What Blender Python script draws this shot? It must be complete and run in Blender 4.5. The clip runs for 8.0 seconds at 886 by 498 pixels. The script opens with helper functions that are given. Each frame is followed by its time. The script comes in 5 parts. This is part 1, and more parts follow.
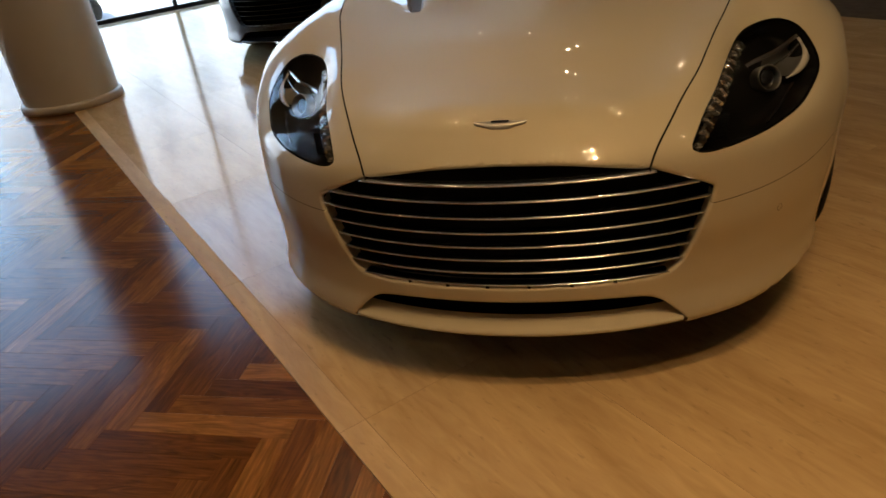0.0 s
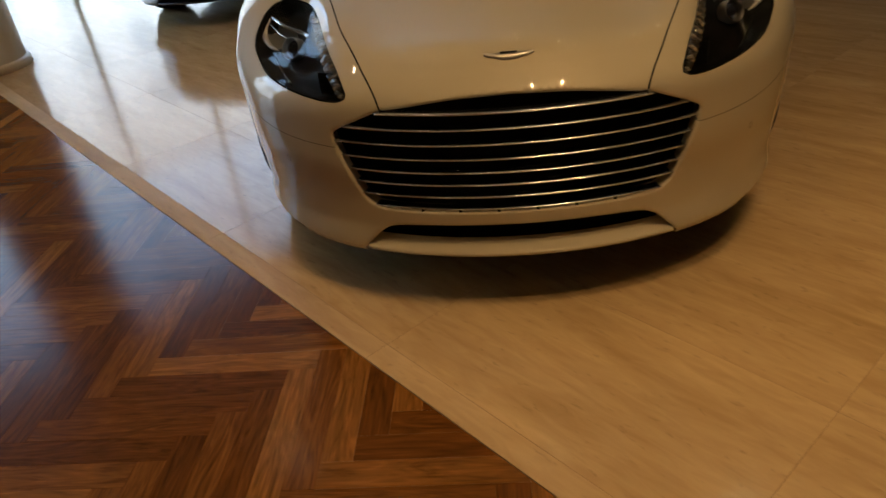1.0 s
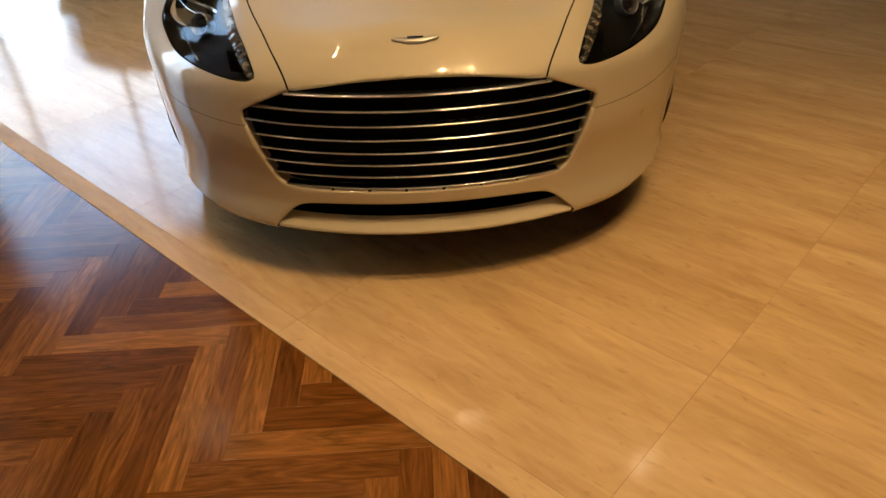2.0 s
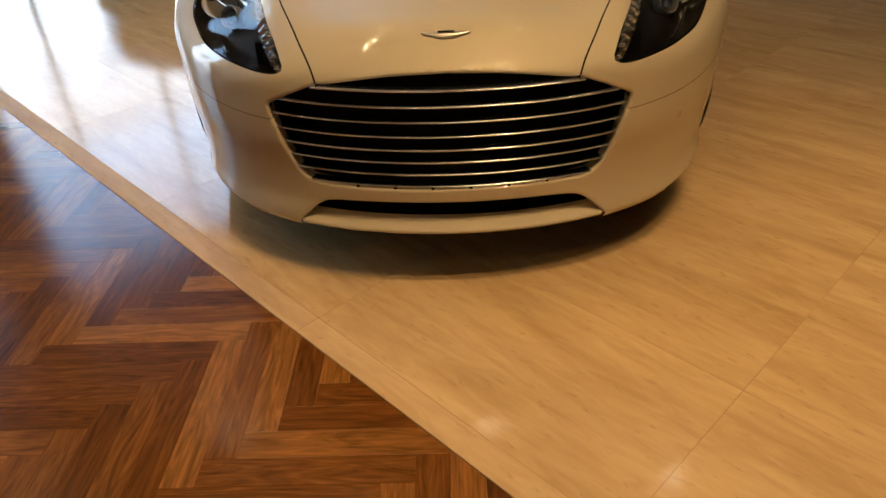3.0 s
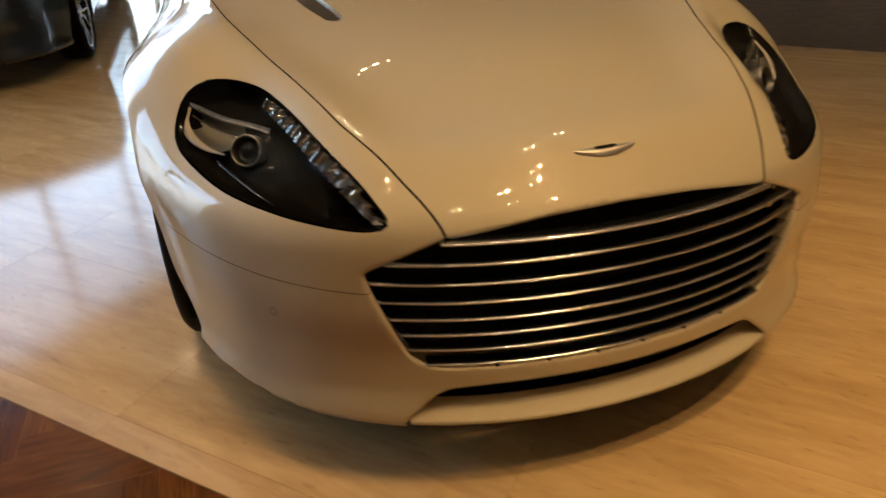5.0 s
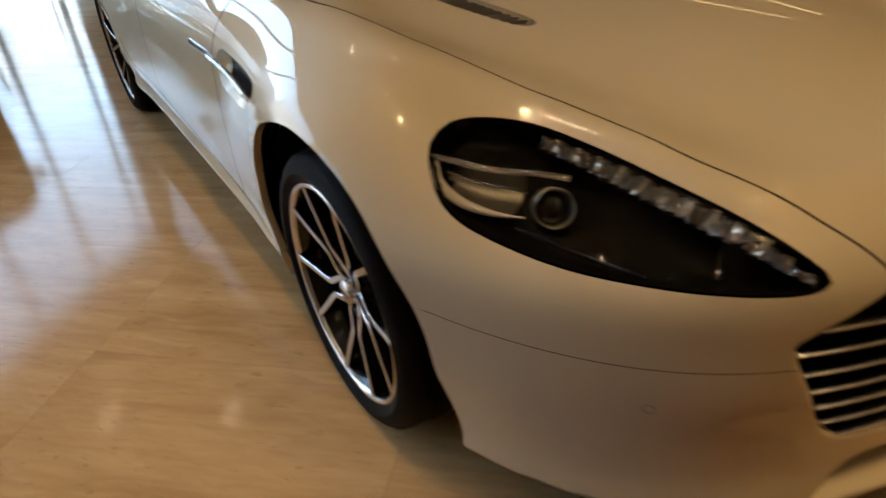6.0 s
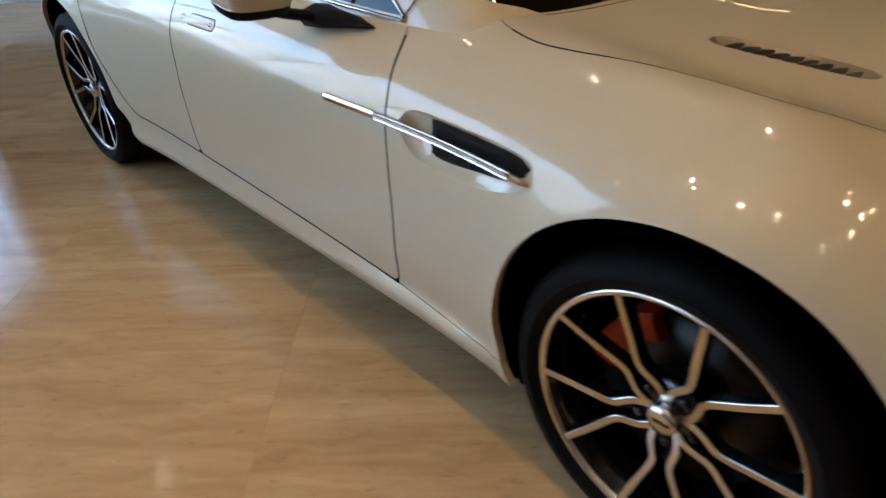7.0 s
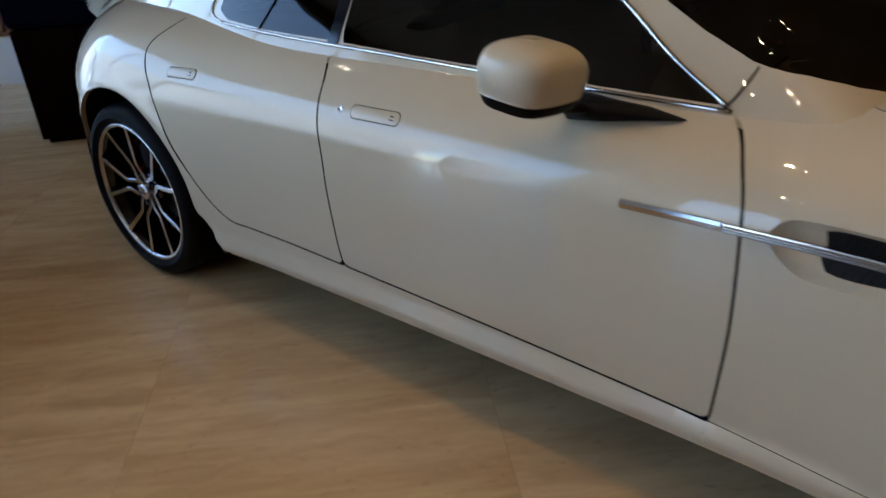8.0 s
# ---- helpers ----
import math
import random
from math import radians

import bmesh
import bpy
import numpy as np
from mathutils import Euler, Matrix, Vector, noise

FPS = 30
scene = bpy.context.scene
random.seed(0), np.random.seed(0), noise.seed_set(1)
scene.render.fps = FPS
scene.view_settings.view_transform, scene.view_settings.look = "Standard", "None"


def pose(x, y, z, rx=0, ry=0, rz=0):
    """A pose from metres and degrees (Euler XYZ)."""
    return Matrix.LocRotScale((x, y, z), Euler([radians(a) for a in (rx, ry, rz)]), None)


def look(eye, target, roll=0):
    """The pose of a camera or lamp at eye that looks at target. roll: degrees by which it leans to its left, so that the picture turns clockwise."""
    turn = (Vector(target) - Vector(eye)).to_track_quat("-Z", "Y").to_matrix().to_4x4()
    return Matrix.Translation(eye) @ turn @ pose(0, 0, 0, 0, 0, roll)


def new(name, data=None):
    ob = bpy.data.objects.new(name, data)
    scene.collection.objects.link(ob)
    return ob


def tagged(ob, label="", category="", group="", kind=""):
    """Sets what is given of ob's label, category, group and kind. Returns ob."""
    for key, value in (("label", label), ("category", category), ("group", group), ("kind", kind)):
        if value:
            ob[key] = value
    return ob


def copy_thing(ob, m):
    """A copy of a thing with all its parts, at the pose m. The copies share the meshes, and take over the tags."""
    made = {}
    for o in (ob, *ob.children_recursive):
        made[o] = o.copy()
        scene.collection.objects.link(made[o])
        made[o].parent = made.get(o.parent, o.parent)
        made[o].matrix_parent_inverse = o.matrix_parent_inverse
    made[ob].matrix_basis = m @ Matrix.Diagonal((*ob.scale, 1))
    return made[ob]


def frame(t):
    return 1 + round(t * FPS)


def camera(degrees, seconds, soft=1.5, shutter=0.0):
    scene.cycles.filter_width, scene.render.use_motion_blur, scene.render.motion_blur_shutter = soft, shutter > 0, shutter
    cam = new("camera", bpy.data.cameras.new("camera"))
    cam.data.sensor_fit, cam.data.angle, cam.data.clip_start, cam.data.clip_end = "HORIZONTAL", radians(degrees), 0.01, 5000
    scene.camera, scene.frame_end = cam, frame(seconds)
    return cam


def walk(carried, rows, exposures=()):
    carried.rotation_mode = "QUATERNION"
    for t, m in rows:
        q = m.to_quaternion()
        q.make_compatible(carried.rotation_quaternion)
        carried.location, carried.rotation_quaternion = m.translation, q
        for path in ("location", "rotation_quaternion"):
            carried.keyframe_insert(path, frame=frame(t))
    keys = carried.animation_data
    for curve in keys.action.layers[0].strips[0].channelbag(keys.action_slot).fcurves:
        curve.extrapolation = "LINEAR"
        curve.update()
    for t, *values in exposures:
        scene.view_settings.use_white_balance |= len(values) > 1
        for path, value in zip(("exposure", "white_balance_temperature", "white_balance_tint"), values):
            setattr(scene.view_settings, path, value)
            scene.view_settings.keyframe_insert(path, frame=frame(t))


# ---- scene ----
cam = camera(65.08, 8.0, soft=1.5, shutter=0.35)
PATH = [
    (0.0, pose(0.261, -1.578, 1.316, 61.31, 6.80, 11.50)),
    (0.5, pose(0.160, -1.641, 1.300, 60.17, 6.30, 7.20)),
    (1.0, pose(-0.025, -1.780, 1.297, 58.13, 5.69, 2.97)),
    (1.5, pose(-0.012, -1.831, 1.325, 58.15, 2.79, -0.88)),
    (2.0, pose(0.027, -1.841, 1.342, 55.75, 2.17, -2.18)),
    (3.5, pose(0.036, -1.732, 1.266, 56.66, 2.40, 1.85)),
    (4.0, pose(-0.081, -1.607, 1.242, 56.97, 2.79, 1.71)),
    (4.5, pose(-0.372, -1.413, 1.246, 58.07, 3.40, -9.60)),
    (4.7, pose(-0.496, -1.299, 1.265, 60.43, 2.45, -13.08)),
    (5.8, pose(-1.266, -0.498, 1.262, 58.37, 4.35, -29.79)),
    (6.0, pose(-1.370, -0.373, 1.295, 58.20, 4.71, -31.82)),
    (6.2, pose(-1.438, -0.185, 1.248, 59.56, 5.26, -30.95)),
    (6.5, pose(-1.555, 0.094, 1.313, 61.29, 7.88, -32.76)),
    (6.8, pose(-1.730, 0.343, 1.324, 60.52, 4.58, -36.47)),
    (7.0, pose(-1.820, 0.498, 1.328, 58.48, 2.95, -42.79)),
    (7.2, pose(-1.896, 0.647, 1.357, 60.16, 4.15, -43.46)),
    (7.5, pose(-1.993, 0.899, 1.330, 60.78, 4.40, -44.43)),
    (8.0, pose(-2.148, 1.391, 1.343, 62.93, 2.82, -51.50)),
]
BASE = 3.78
walk(cam, PATH, [(0.0, BASE - 0.55, 6900, 10), (0.6, BASE - 0.75, 7050, 10), (1.5, BASE - 0.33, 7150, 10), (2.0, BASE + 0.2, 7000, 10), (3.4, BASE + 0.15, 6900, 10), (4.7, BASE + 0.15, 7100, 10), (5.8, BASE - 0.25, 7450, 10), (7.0, BASE - 0.1, 6300, 10), (8.0, BASE - 0.58, 6100, 12)])
SKY = 0.178
WARM = (1.0, 0.66, 0.33)
# ceiling lamps: a, b, watts (0: glowing discs alone, added for glints in the paint), cone in degrees
LAMPS = [(-2.10, -0.35, 12.0, 62), (-2.75, 0.80, 4.5, 100), (-1.30, -1.15, 4.0, 100), (1.20, -0.55, 8.0, 112), (1.58, -0.02, 26.0, 62), (2.3, -0.4, 22.0, 80), (-3.6, -1.4, 2.0, 112), (0.9, -1.8, 2.0, 112), (-5.3, 1.0, 1.5, 112), (-5.6, -1.4, 1.5, 112), (-1.4, -4.0, 2.0, 112), (2.0, -4.0, 3.5, 112), (-4.6, -4.0, 1.2, 112), (-0.3, 2.2, 1.8, 112), (2.3, 2.5, 1.4, 112),
         *((a, b, 0, 0) for a, b in ((-1.3, 2.9), (-2.9, 3.4), (-4.1, 4.6), (0.8, 4.2), (1.5, 3.9), (-0.8, 4.2), (1.7, -0.9), (-0.2, -2.5), (-2.7, -2.7), (-6.9, 2.2), (-7.6, 4.6), (-5.8, 4.9)))]

import itertools
def axis(t):
    """Floor axes: a runs along the stone border, b from the parquet towards the back wall."""
    a, b = t
    s = math.sqrt(0.5)
    return (a * s + b * s, -a * s + b * s)


# ---- world, sun and lamps ----
world = bpy.data.worlds.new("sky")
scene.world = world
world.use_nodes = True
wn = world.node_tree.nodes
sky = wn.new("ShaderNodeTexSky")
sky.sky_type, sky.sun_disc = "NISHITA", False
sky.sun_elevation, sky.sun_rotation = radians(53), radians(135)
wn["Background"].inputs["Strength"].default_value = SKY
world.node_tree.links.new(sky.outputs[0], wn["Background"].inputs["Color"])

sun = new("sun", bpy.data.lights.new("sun", "SUN"))
sun.data.energy, sun.data.angle, sun.data.color = 2.2, radians(0.5), (1, 0.95, 0.88)
sun.matrix_world = look((16, -16, 30), (0, 0, 0))

CEIL = 5.6

# ---- materials ----
def material(name, colour, rough=0.5, metal=0.0, coat=0.0, coat_rough=0.03, spec=0.5, bump=None, vary=None, grain=None, alpha=None):
    """A node material. vary: (scale, amount) of large tone changes; grain: (scale, amount, stretch) of fine ones; bump: (scale, distance)."""
    m = bpy.data.materials.new(name)
    m.use_nodes = True
    nt = m.node_tree
    n, l = nt.nodes, nt.links
    p = n["Principled BSDF"]
    p.inputs["Base Color"].default_value = (*colour, 1)
    p.inputs["Roughness"].default_value = rough
    p.inputs["Metallic"].default_value = metal
    p.inputs["Coat Weight"].default_value = coat
    p.inputs["Coat Roughness"].default_value = coat_rough
    p.inputs["Specular IOR Level"].default_value = spec
    tc = n.new("ShaderNodeTexCoord")
    last = None
    for setting, detail in ((vary, 3), (grain, 6)):
        if not setting:
            continue
        mp = n.new("ShaderNodeMapping")
        mp.inputs["Scale"].default_value = setting[2] if len(setting) > 2 else (1, 1, 1)
        l.new(tc.outputs["Object"], mp.inputs["Vector"])
        tx = n.new("ShaderNodeTexNoise")
        tx.inputs["Scale"].default_value, tx.inputs["Detail"].default_value = setting[0], detail
        l.new(mp.outputs[0], tx.inputs["Vector"])
        mr = n.new("ShaderNodeMapRange")
        mr.inputs["From Min"].default_value, mr.inputs["From Max"].default_value = 0.3, 0.7
        mr.inputs["To Min"].default_value, mr.inputs["To Max"].default_value = 1 - setting[1], 1 + setting[1]
        l.new(tx.outputs["Fac"], mr.inputs["Value"])
        mix = n.new("ShaderNodeVectorMath")
        mix.operation = "SCALE"
        if last is None:
            mix.inputs[0].default_value = colour
        else:
            l.new(last, mix.inputs[0])
        l.new(mr.outputs[0], mix.inputs["Scale"])
        last = mix.outputs[0]
    if last is not None:
        l.new(last, p.inputs["Base Color"])
    if bump:
        tx = n.new("ShaderNodeTexNoise")
        tx.inputs["Scale"].default_value, tx.inputs["Detail"].default_value = bump[0], 4
        l.new(tc.outputs["Object"], tx.inputs["Vector"])
        bp = n.new("ShaderNodeBump")
        bp.inputs["Distance"].default_value = bump[1]
        l.new(tx.outputs["Fac"], bp.inputs["Height"])
        l.new(bp.outputs[0], p.inputs["Normal"])
    return m


def glass(name, tint, gloss_rough=0.0, facing=0.04, graze=0.9):
    """Thin glass: see-through with a tint, and a sharp reflection that grows at grazing angles."""
    m = bpy.data.materials.new(name)
    m.use_nodes = True
    n, l = m.node_tree.nodes, m.node_tree.links
    n.remove(n["Principled BSDF"])
    tr, gl, mx, lw = n.new("ShaderNodeBsdfTransparent"), n.new("ShaderNodeBsdfGlossy"), n.new("ShaderNodeMixShader"), n.new("ShaderNodeLayerWeight")
    tr.inputs["Color"].default_value = (*tint, 1)
    gl.inputs["Roughness"].default_value = gloss_rough
    lw.inputs["Blend"].default_value = 0.5
    pw, ma = n.new("ShaderNodeMath"), n.new("ShaderNodeMath")
    pw.operation, ma.operation = "POWER", "MULTIPLY_ADD"
    pw.inputs[1].default_value, ma.inputs[1].default_value, ma.inputs[2].default_value = 5.0, graze, facing
    l.new(lw.outputs["Facing"], pw.inputs[0])
    l.new(pw.outputs[0], ma.inputs[0])
    l.new(ma.outputs[0], mx.inputs[0])
    l.new(tr.outputs[0], mx.inputs[1])
    l.new(gl.outputs[0], mx.inputs[2])
    l.new(mx.outputs[0], n["Material Output"].inputs["Surface"])
    return m


def emitter(name, colour, strength):
    m = bpy.data.materials.new(name)
    m.use_nodes = True
    n, l = m.node_tree.nodes, m.node_tree.links
    n.remove(n["Principled BSDF"])
    e = n.new("ShaderNodeEmission")
    e.inputs["Color"].default_value, e.inputs["Strength"].default_value = (*colour, 1), strength
    l.new(e.outputs[0], n["Material Output"].inputs["Surface"])
    return m


def stone_material(name, smooth, rough):
    """Vein-cut beige travertine: long bands along x of the object, fine streaks, pores; polished or honed."""
    m = bpy.data.materials.new(name)
    m.use_nodes = True
    n, l = m.node_tree.nodes, m.node_tree.links
    p = n["Principled BSDF"]
    tc, oi = n.new("ShaderNodeTexCoord"), n.new("ShaderNodeObjectInfo")
    sh = n.new("ShaderNodeVectorMath")
    sh.operation = "MULTIPLY_ADD"
    l.new(oi.outputs["Random"], sh.inputs[0])
    sh.inputs[1].default_value = (17, 31, 5)
    l.new(tc.outputs["Object"], sh.inputs[2])

    def streak(scale, sx, sy, detail, dist):
        mp, tx = n.new("ShaderNodeMapping"), n.new("ShaderNodeTexNoise")
        mp.inputs["Scale"].default_value = (sx, sy, 1)
        l.new(sh.outputs[0], mp.inputs["Vector"])
        l.new(mp.outputs[0], tx.inputs["Vector"])
        tx.inputs["Scale"].default_value, tx.inputs["Detail"].default_value, tx.inputs["Distortion"].default_value = scale, detail, dist
        return tx.outputs["Fac"]
    broad, fine, pores = streak(1.6, 0.8, 4.6, 6, 0.9), streak(7.0, 0.9, 4.2, 9, 1.1), streak(34, 0.6, 1.6, 2, 0.3)
    ramp = n.new("ShaderNodeValToRGB")
    ramp.color_ramp.elements[0].position, ramp.color_ramp.elements[0].color = 0.26, (0.40, 0.245, 0.104, 1)
    ramp.color_ramp.elements[1].position, ramp.color_ramp.elements[1].color = 0.76, (0.68, 0.475, 0.245, 1)
    add = n.new("ShaderNodeMath")
    add.operation = "MULTIPLY_ADD"
    l.new(fine, add.inputs[0])
    add.inputs[1].default_value = 0.38
    half = n.new("ShaderNodeMath")
    half.operation = "MULTIPLY"
    half.inputs[1].default_value = 0.66
    l.new(broad, half.inputs[0])
    l.new(half.outputs[0], add.inputs[2])
    l.new(add.outputs[0], ramp.inputs[0])
    pr = n.new("ShaderNodeMapRange")
    pr.inputs["From Min"].default_value, pr.inputs["From Max"].default_value = 0.25, 0.36
    pr.inputs["To Min"].default_value, pr.inputs["To Max"].default_value = 0.80, 1.0
    l.new(pores, pr.inputs["Value"])
    sc = n.new("ShaderNodeVectorMath")
    sc.operation = "SCALE"
    l.new(ramp.outputs[0], sc.inputs[0])
    l.new(pr.outputs[0], sc.inputs["Scale"])
    l.new(sc.outputs[0], p.inputs["Base Color"])
    rr = n.new("ShaderNodeMapRange")
    rr.inputs["To Min"].default_value, rr.inputs["To Max"].default_value = smooth, rough
    l.new(fine, rr.inputs["Value"])
    l.new(rr.outputs[0], p.inputs["Roughness"])
    bp = n.new("ShaderNodeBump")
    p.inputs["Specular IOR Level"].default_value = 0.23
    bp.inputs["Distance"].default_value, bp.inputs["Strength"].default_value = 0.0003, 0.08
    l.new(fine, bp.inputs["Height"])
    l.new(bp.outputs[0], p.inputs["Normal"])
    return m


def plank_material():
    """Oiled merbau-like planks, grain along x of the object, every plank of another tone."""
    m = bpy.data.materials.new("parquet_wood")
    m.use_nodes = True
    n, l = m.node_tree.nodes, m.node_tree.links
    p = n["Principled BSDF"]
    tc, oi, gi = n.new("ShaderNodeTexCoord"), n.new("ShaderNodeObjectInfo"), n.new("ShaderNodeNewGeometry")
    rnd = n.new("ShaderNodeMath")
    rnd.operation = "ADD"
    l.new(oi.outputs["Random"], rnd.inputs[0])
    l.new(gi.outputs["Random Per Island"], rnd.inputs[1])
    fr = n.new("ShaderNodeMath")
    fr.operation = "FRACT"
    l.new(rnd.outputs[0], fr.inputs[0])
    uv = n.new("ShaderNodeUVMap")
    sh = n.new("ShaderNodeVectorMath")
    sh.operation = "MULTIPLY_ADD"
    l.new(fr.outputs[0], sh.inputs[0])
    sh.inputs[1].default_value = (23, 41, 7)
    l.new(uv.outputs[0], sh.inputs[2])

    def tex(scale, sx, sy, detail, dist):
        mp, tx = n.new("ShaderNodeMapping"), n.new("ShaderNodeTexNoise")
        mp.inputs["Scale"].default_value = (sx, sy, 1)
        l.new(sh.outputs[0], mp.inputs["Vector"])
        l.new(mp.outputs[0], tx.inputs["Vector"])
        tx.inputs["Scale"].default_value, tx.inputs["Detail"].default_value, tx.inputs["Distortion"].default_value = scale, detail, dist
        return tx.outputs["Fac"]
    figure, fibre = tex(3.4, 1.0, 7.0, 5, 3.2), tex(12.0, 0.6, 12.0, 6, 0.5)
    ramp = n.new("ShaderNodeValToRGB")
    e = ramp.color_ramp.elements
    e[0].position, e[0].color = 0.0, (0.096, 0.031, 0.0062, 1)
    e[1].position, e[1].color = 1.0, (0.30, 0.125, 0.028, 1)
    for where, tone in ((0.45, (0.138, 0.046, 0.0088, 1)), (0.8, (0.20, 0.074, 0.0150, 1))):
        mid = e.new(where)
        mid.color = tone
    l.new(fr.outputs[0], ramp.inputs[0])
    a = n.new("ShaderNodeMapRange")
    a.inputs["From Min"].default_value, a.inputs["From Max"].default_value = 0.3, 0.7
    a.inputs["To Min"].default_value, a.inputs["To Max"].default_value = 0.60, 1.35
    l.new(figure, a.inputs["Value"])
    b = n.new("ShaderNodeMapRange")
    b.inputs["From Min"].default_value, b.inputs["From Max"].default_value = 0.3, 0.7
    b.inputs["To Min"].default_value, b.inputs["To Max"].default_value = 0.78, 1.18
    l.new(fibre, b.inputs["Value"])
    mu = n.new("ShaderNodeMath")
    mu.operation = "MULTIPLY"
    l.new(a.outputs[0], mu.inputs[0])
    l.new(b.outputs[0], mu.inputs[1])
    sc = n.new("ShaderNodeVectorMath")
    sc.operation = "SCALE"
    l.new(ramp.outputs[0], sc.inputs[0])
    l.new(mu.outputs[0], sc.inputs["Scale"])
    l.new(sc.outputs[0], p.inputs["Base Color"])
    p.inputs["Roughness"].default_value = 0.16
    p.inputs["Specular IOR Level"].default_value = 0.17
    bp = n.new("ShaderNodeBump")
    bp.inputs["Distance"].default_value, bp.inputs["Strength"].default_value = 0.0006, 0.25
    l.new(fibre, bp.inputs["Height"])
    l.new(bp.outputs[0], p.inputs["Normal"])
    return m


M_STONE, M_PLANK = stone_material("travertine", 0.075, 0.14), plank_material()
M_BORDER = stone_material("honed_travertine", 0.5, 0.66)
M_BORDER.node_tree.nodes["Principled BSDF"].inputs["Specular IOR Level"].default_value = 0.16
M_JOINT = material("joint_grout", (0.36, 0.225, 0.10), 0.75, vary=(2.5, 0.30))
M_PAINT = material("pearl_paint", (0.555, 0.478, 0.337), 0.5, 0.10, coat=1.0, coat_rough=0.014, spec=0.15, grain=(900, 0.05))
M_PAINT.node_tree.nodes["Principled BSDF"].inputs["Coat IOR"].default_value = 1.52
M_BLACKPAINT = material("black_paint", (0.006, 0.006, 0.008), 0.3, 0.0, coat=1.0)
M_DARK = material("cavity_black", (0.004, 0.004, 0.004), 0.9, spec=0.1)
M_PLASTIC = material("black_plastic", (0.005, 0.005, 0.0055), 0.6, spec=0.12, bump=(400, 0.0003))
M_GLOSSBLACK = material("gloss_black", (0.006, 0.006, 0.007), 0.08)
M_CHROME = material("chrome", (0.80, 0.80, 0.79), 0.07, 1.0)
M_ALU = material("machined_aluminium", (0.62, 0.60, 0.57), 0.24, 1.0, grain=(300, 0.08))
M_BAR = material("grille_aluminium", (0.74, 0.78, 0.84), 0.2, 1.0)
M_BADGE = material("badge_silver", (0.50, 0.47, 0.42), 0.35, 0.7)
M_TRIM = material("window_trim_chrome", (0.55, 0.54, 0.52), 0.12, 1.0)
M_SATIN = material("satin_metal", (0.42, 0.41, 0.39), 0.32, 1.0)
M_VENT = material("vent_metal", (0.20, 0.17, 0.13), 0.4, 0.6)
M_LAMPBLACK = material("lamp_housing", (0.003, 0.0025, 0.002), 0.38, spec=0.04)
M_CELL = material("cut_glass_cell", (0.78, 0.75, 0.69), 0.12, 0.85, coat=1.0)
M_GUIDE = material("light_guide", (0.50, 0.475, 0.43), 0.3, coat=0.3)
M_REFLECTOR = material("reflector_metal", (0.27, 0.26, 0.24), 0.40, 1.0)
M_CELLBACK = material("smoked_cell_cover", (0.17, 0.16, 0.145), 0.25, 0.9, coat=0.6)
M_WARMWALL = material("unseen_wall_warm_tone", (0.26, 0.155, 0.075), 0.5, vary=(0.8, 0.1), grain=(20, 0.15, (1, 1, 0.1)))
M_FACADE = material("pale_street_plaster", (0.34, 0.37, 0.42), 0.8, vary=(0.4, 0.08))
M_RUBBER = material("tyre_rubber", (0.0036, 0.0036, 0.0039), 0.62, spec=0.08, bump=(160, 0.0006), vary=(9, 0.2))
M_DISC = material("brake_steel", (0.045, 0.043, 0.042), 0.42, 1.0, grain=(60, 0.15))
M_CALIPER = material("orange_caliper", (0.30, 0.030, 0.006), 0.5, spec=0.2)
M_GLASS = glass("tinted_glass", (0.10, 0.09, 0.08))
M_LENS = glass("lamp_lens", (0.86, 0.85, 0.83), facing=0.018, graze=0.6)
M_SHOPGLASS = glass("shop_glass", (0.94, 0.97, 0.96))
M_LEATHER = material("dark_leather", (0.030, 0.016, 0.010), 0.5, bump=(250, 0.0008))
M_MESH = material("black_mesh", (0.008, 0.008, 0.0085), 0.45, spec=0.2)
M_AMBER = material("amber_lens", (0.22, 0.115, 0.038), 0.15, coat=1.0)
M_PLASTER = material("white_plaster", (0.74, 0.72, 0.68), 0.6, bump=(120, 0.0006), vary=(2.0, 0.05))
M_COLUMN = material("column_paint", (0.66, 0.58, 0.47), 0.45, bump=(90, 0.0005), vary=(1.5, 0.05))
M_CEIL = material("ceiling_paint", (0.26, 0.21, 0.15), 0.8, vary=(0.8, 0.06))
M_WALL = material("grey_wall_covering", (0.16, 0.135, 0.105), 0.7, bump=(60, 0.002), vary=(1.2, 0.15), grain=(14, 0.14, (1, 1, 6)))
M_WOODSLAT = material("wood_slat", (0.20, 0.085, 0.030), 0.45, grain=(30, 0.25, (1, 1, 0.1)))
M_DARKWOOD = material("dark_stained_wood", (0.008, 0.004, 0.0025), 0.6, spec=0.0, grain=(25, 0.3, (1, 1, 0.08)))
M_NAVY = material("navy_cloth", (0.003, 0.004, 0.010), 0.9, spec=0.0, bump=(300, 0.001))
M_STREETGLASS = material("street_window_glass", (0.17, 0.20, 0.25), 0.15, vary=(0.5, 0.2))
M_FRAME = material("dark_window_frame", (0.015, 0.016, 0.018), 0.4)
M_PAVING = material("street_paving", (0.25, 0.27, 0.30), 0.8, vary=(0.6, 0.12), grain=(20, 0.08))
M_SPOT = emitter("lamp_glow", (1.0, 0.80, 0.52), 16.0)
M_COVE = emitter("cove_glow", (1.0, 0.74, 0.36), 0.45)
M_HEDGE = material("hedge_leaf", (0.05, 0.11, 0.03), 0.6, vary=(8, 0.4))
M_TEAL = material("teal_banner", (0.02, 0.22, 0.16), 0.5, vary=(2, 0.2))
M_BLUE = material("blue_banner", (0.03, 0.08, 0.32), 0.5, vary=(2, 0.2))
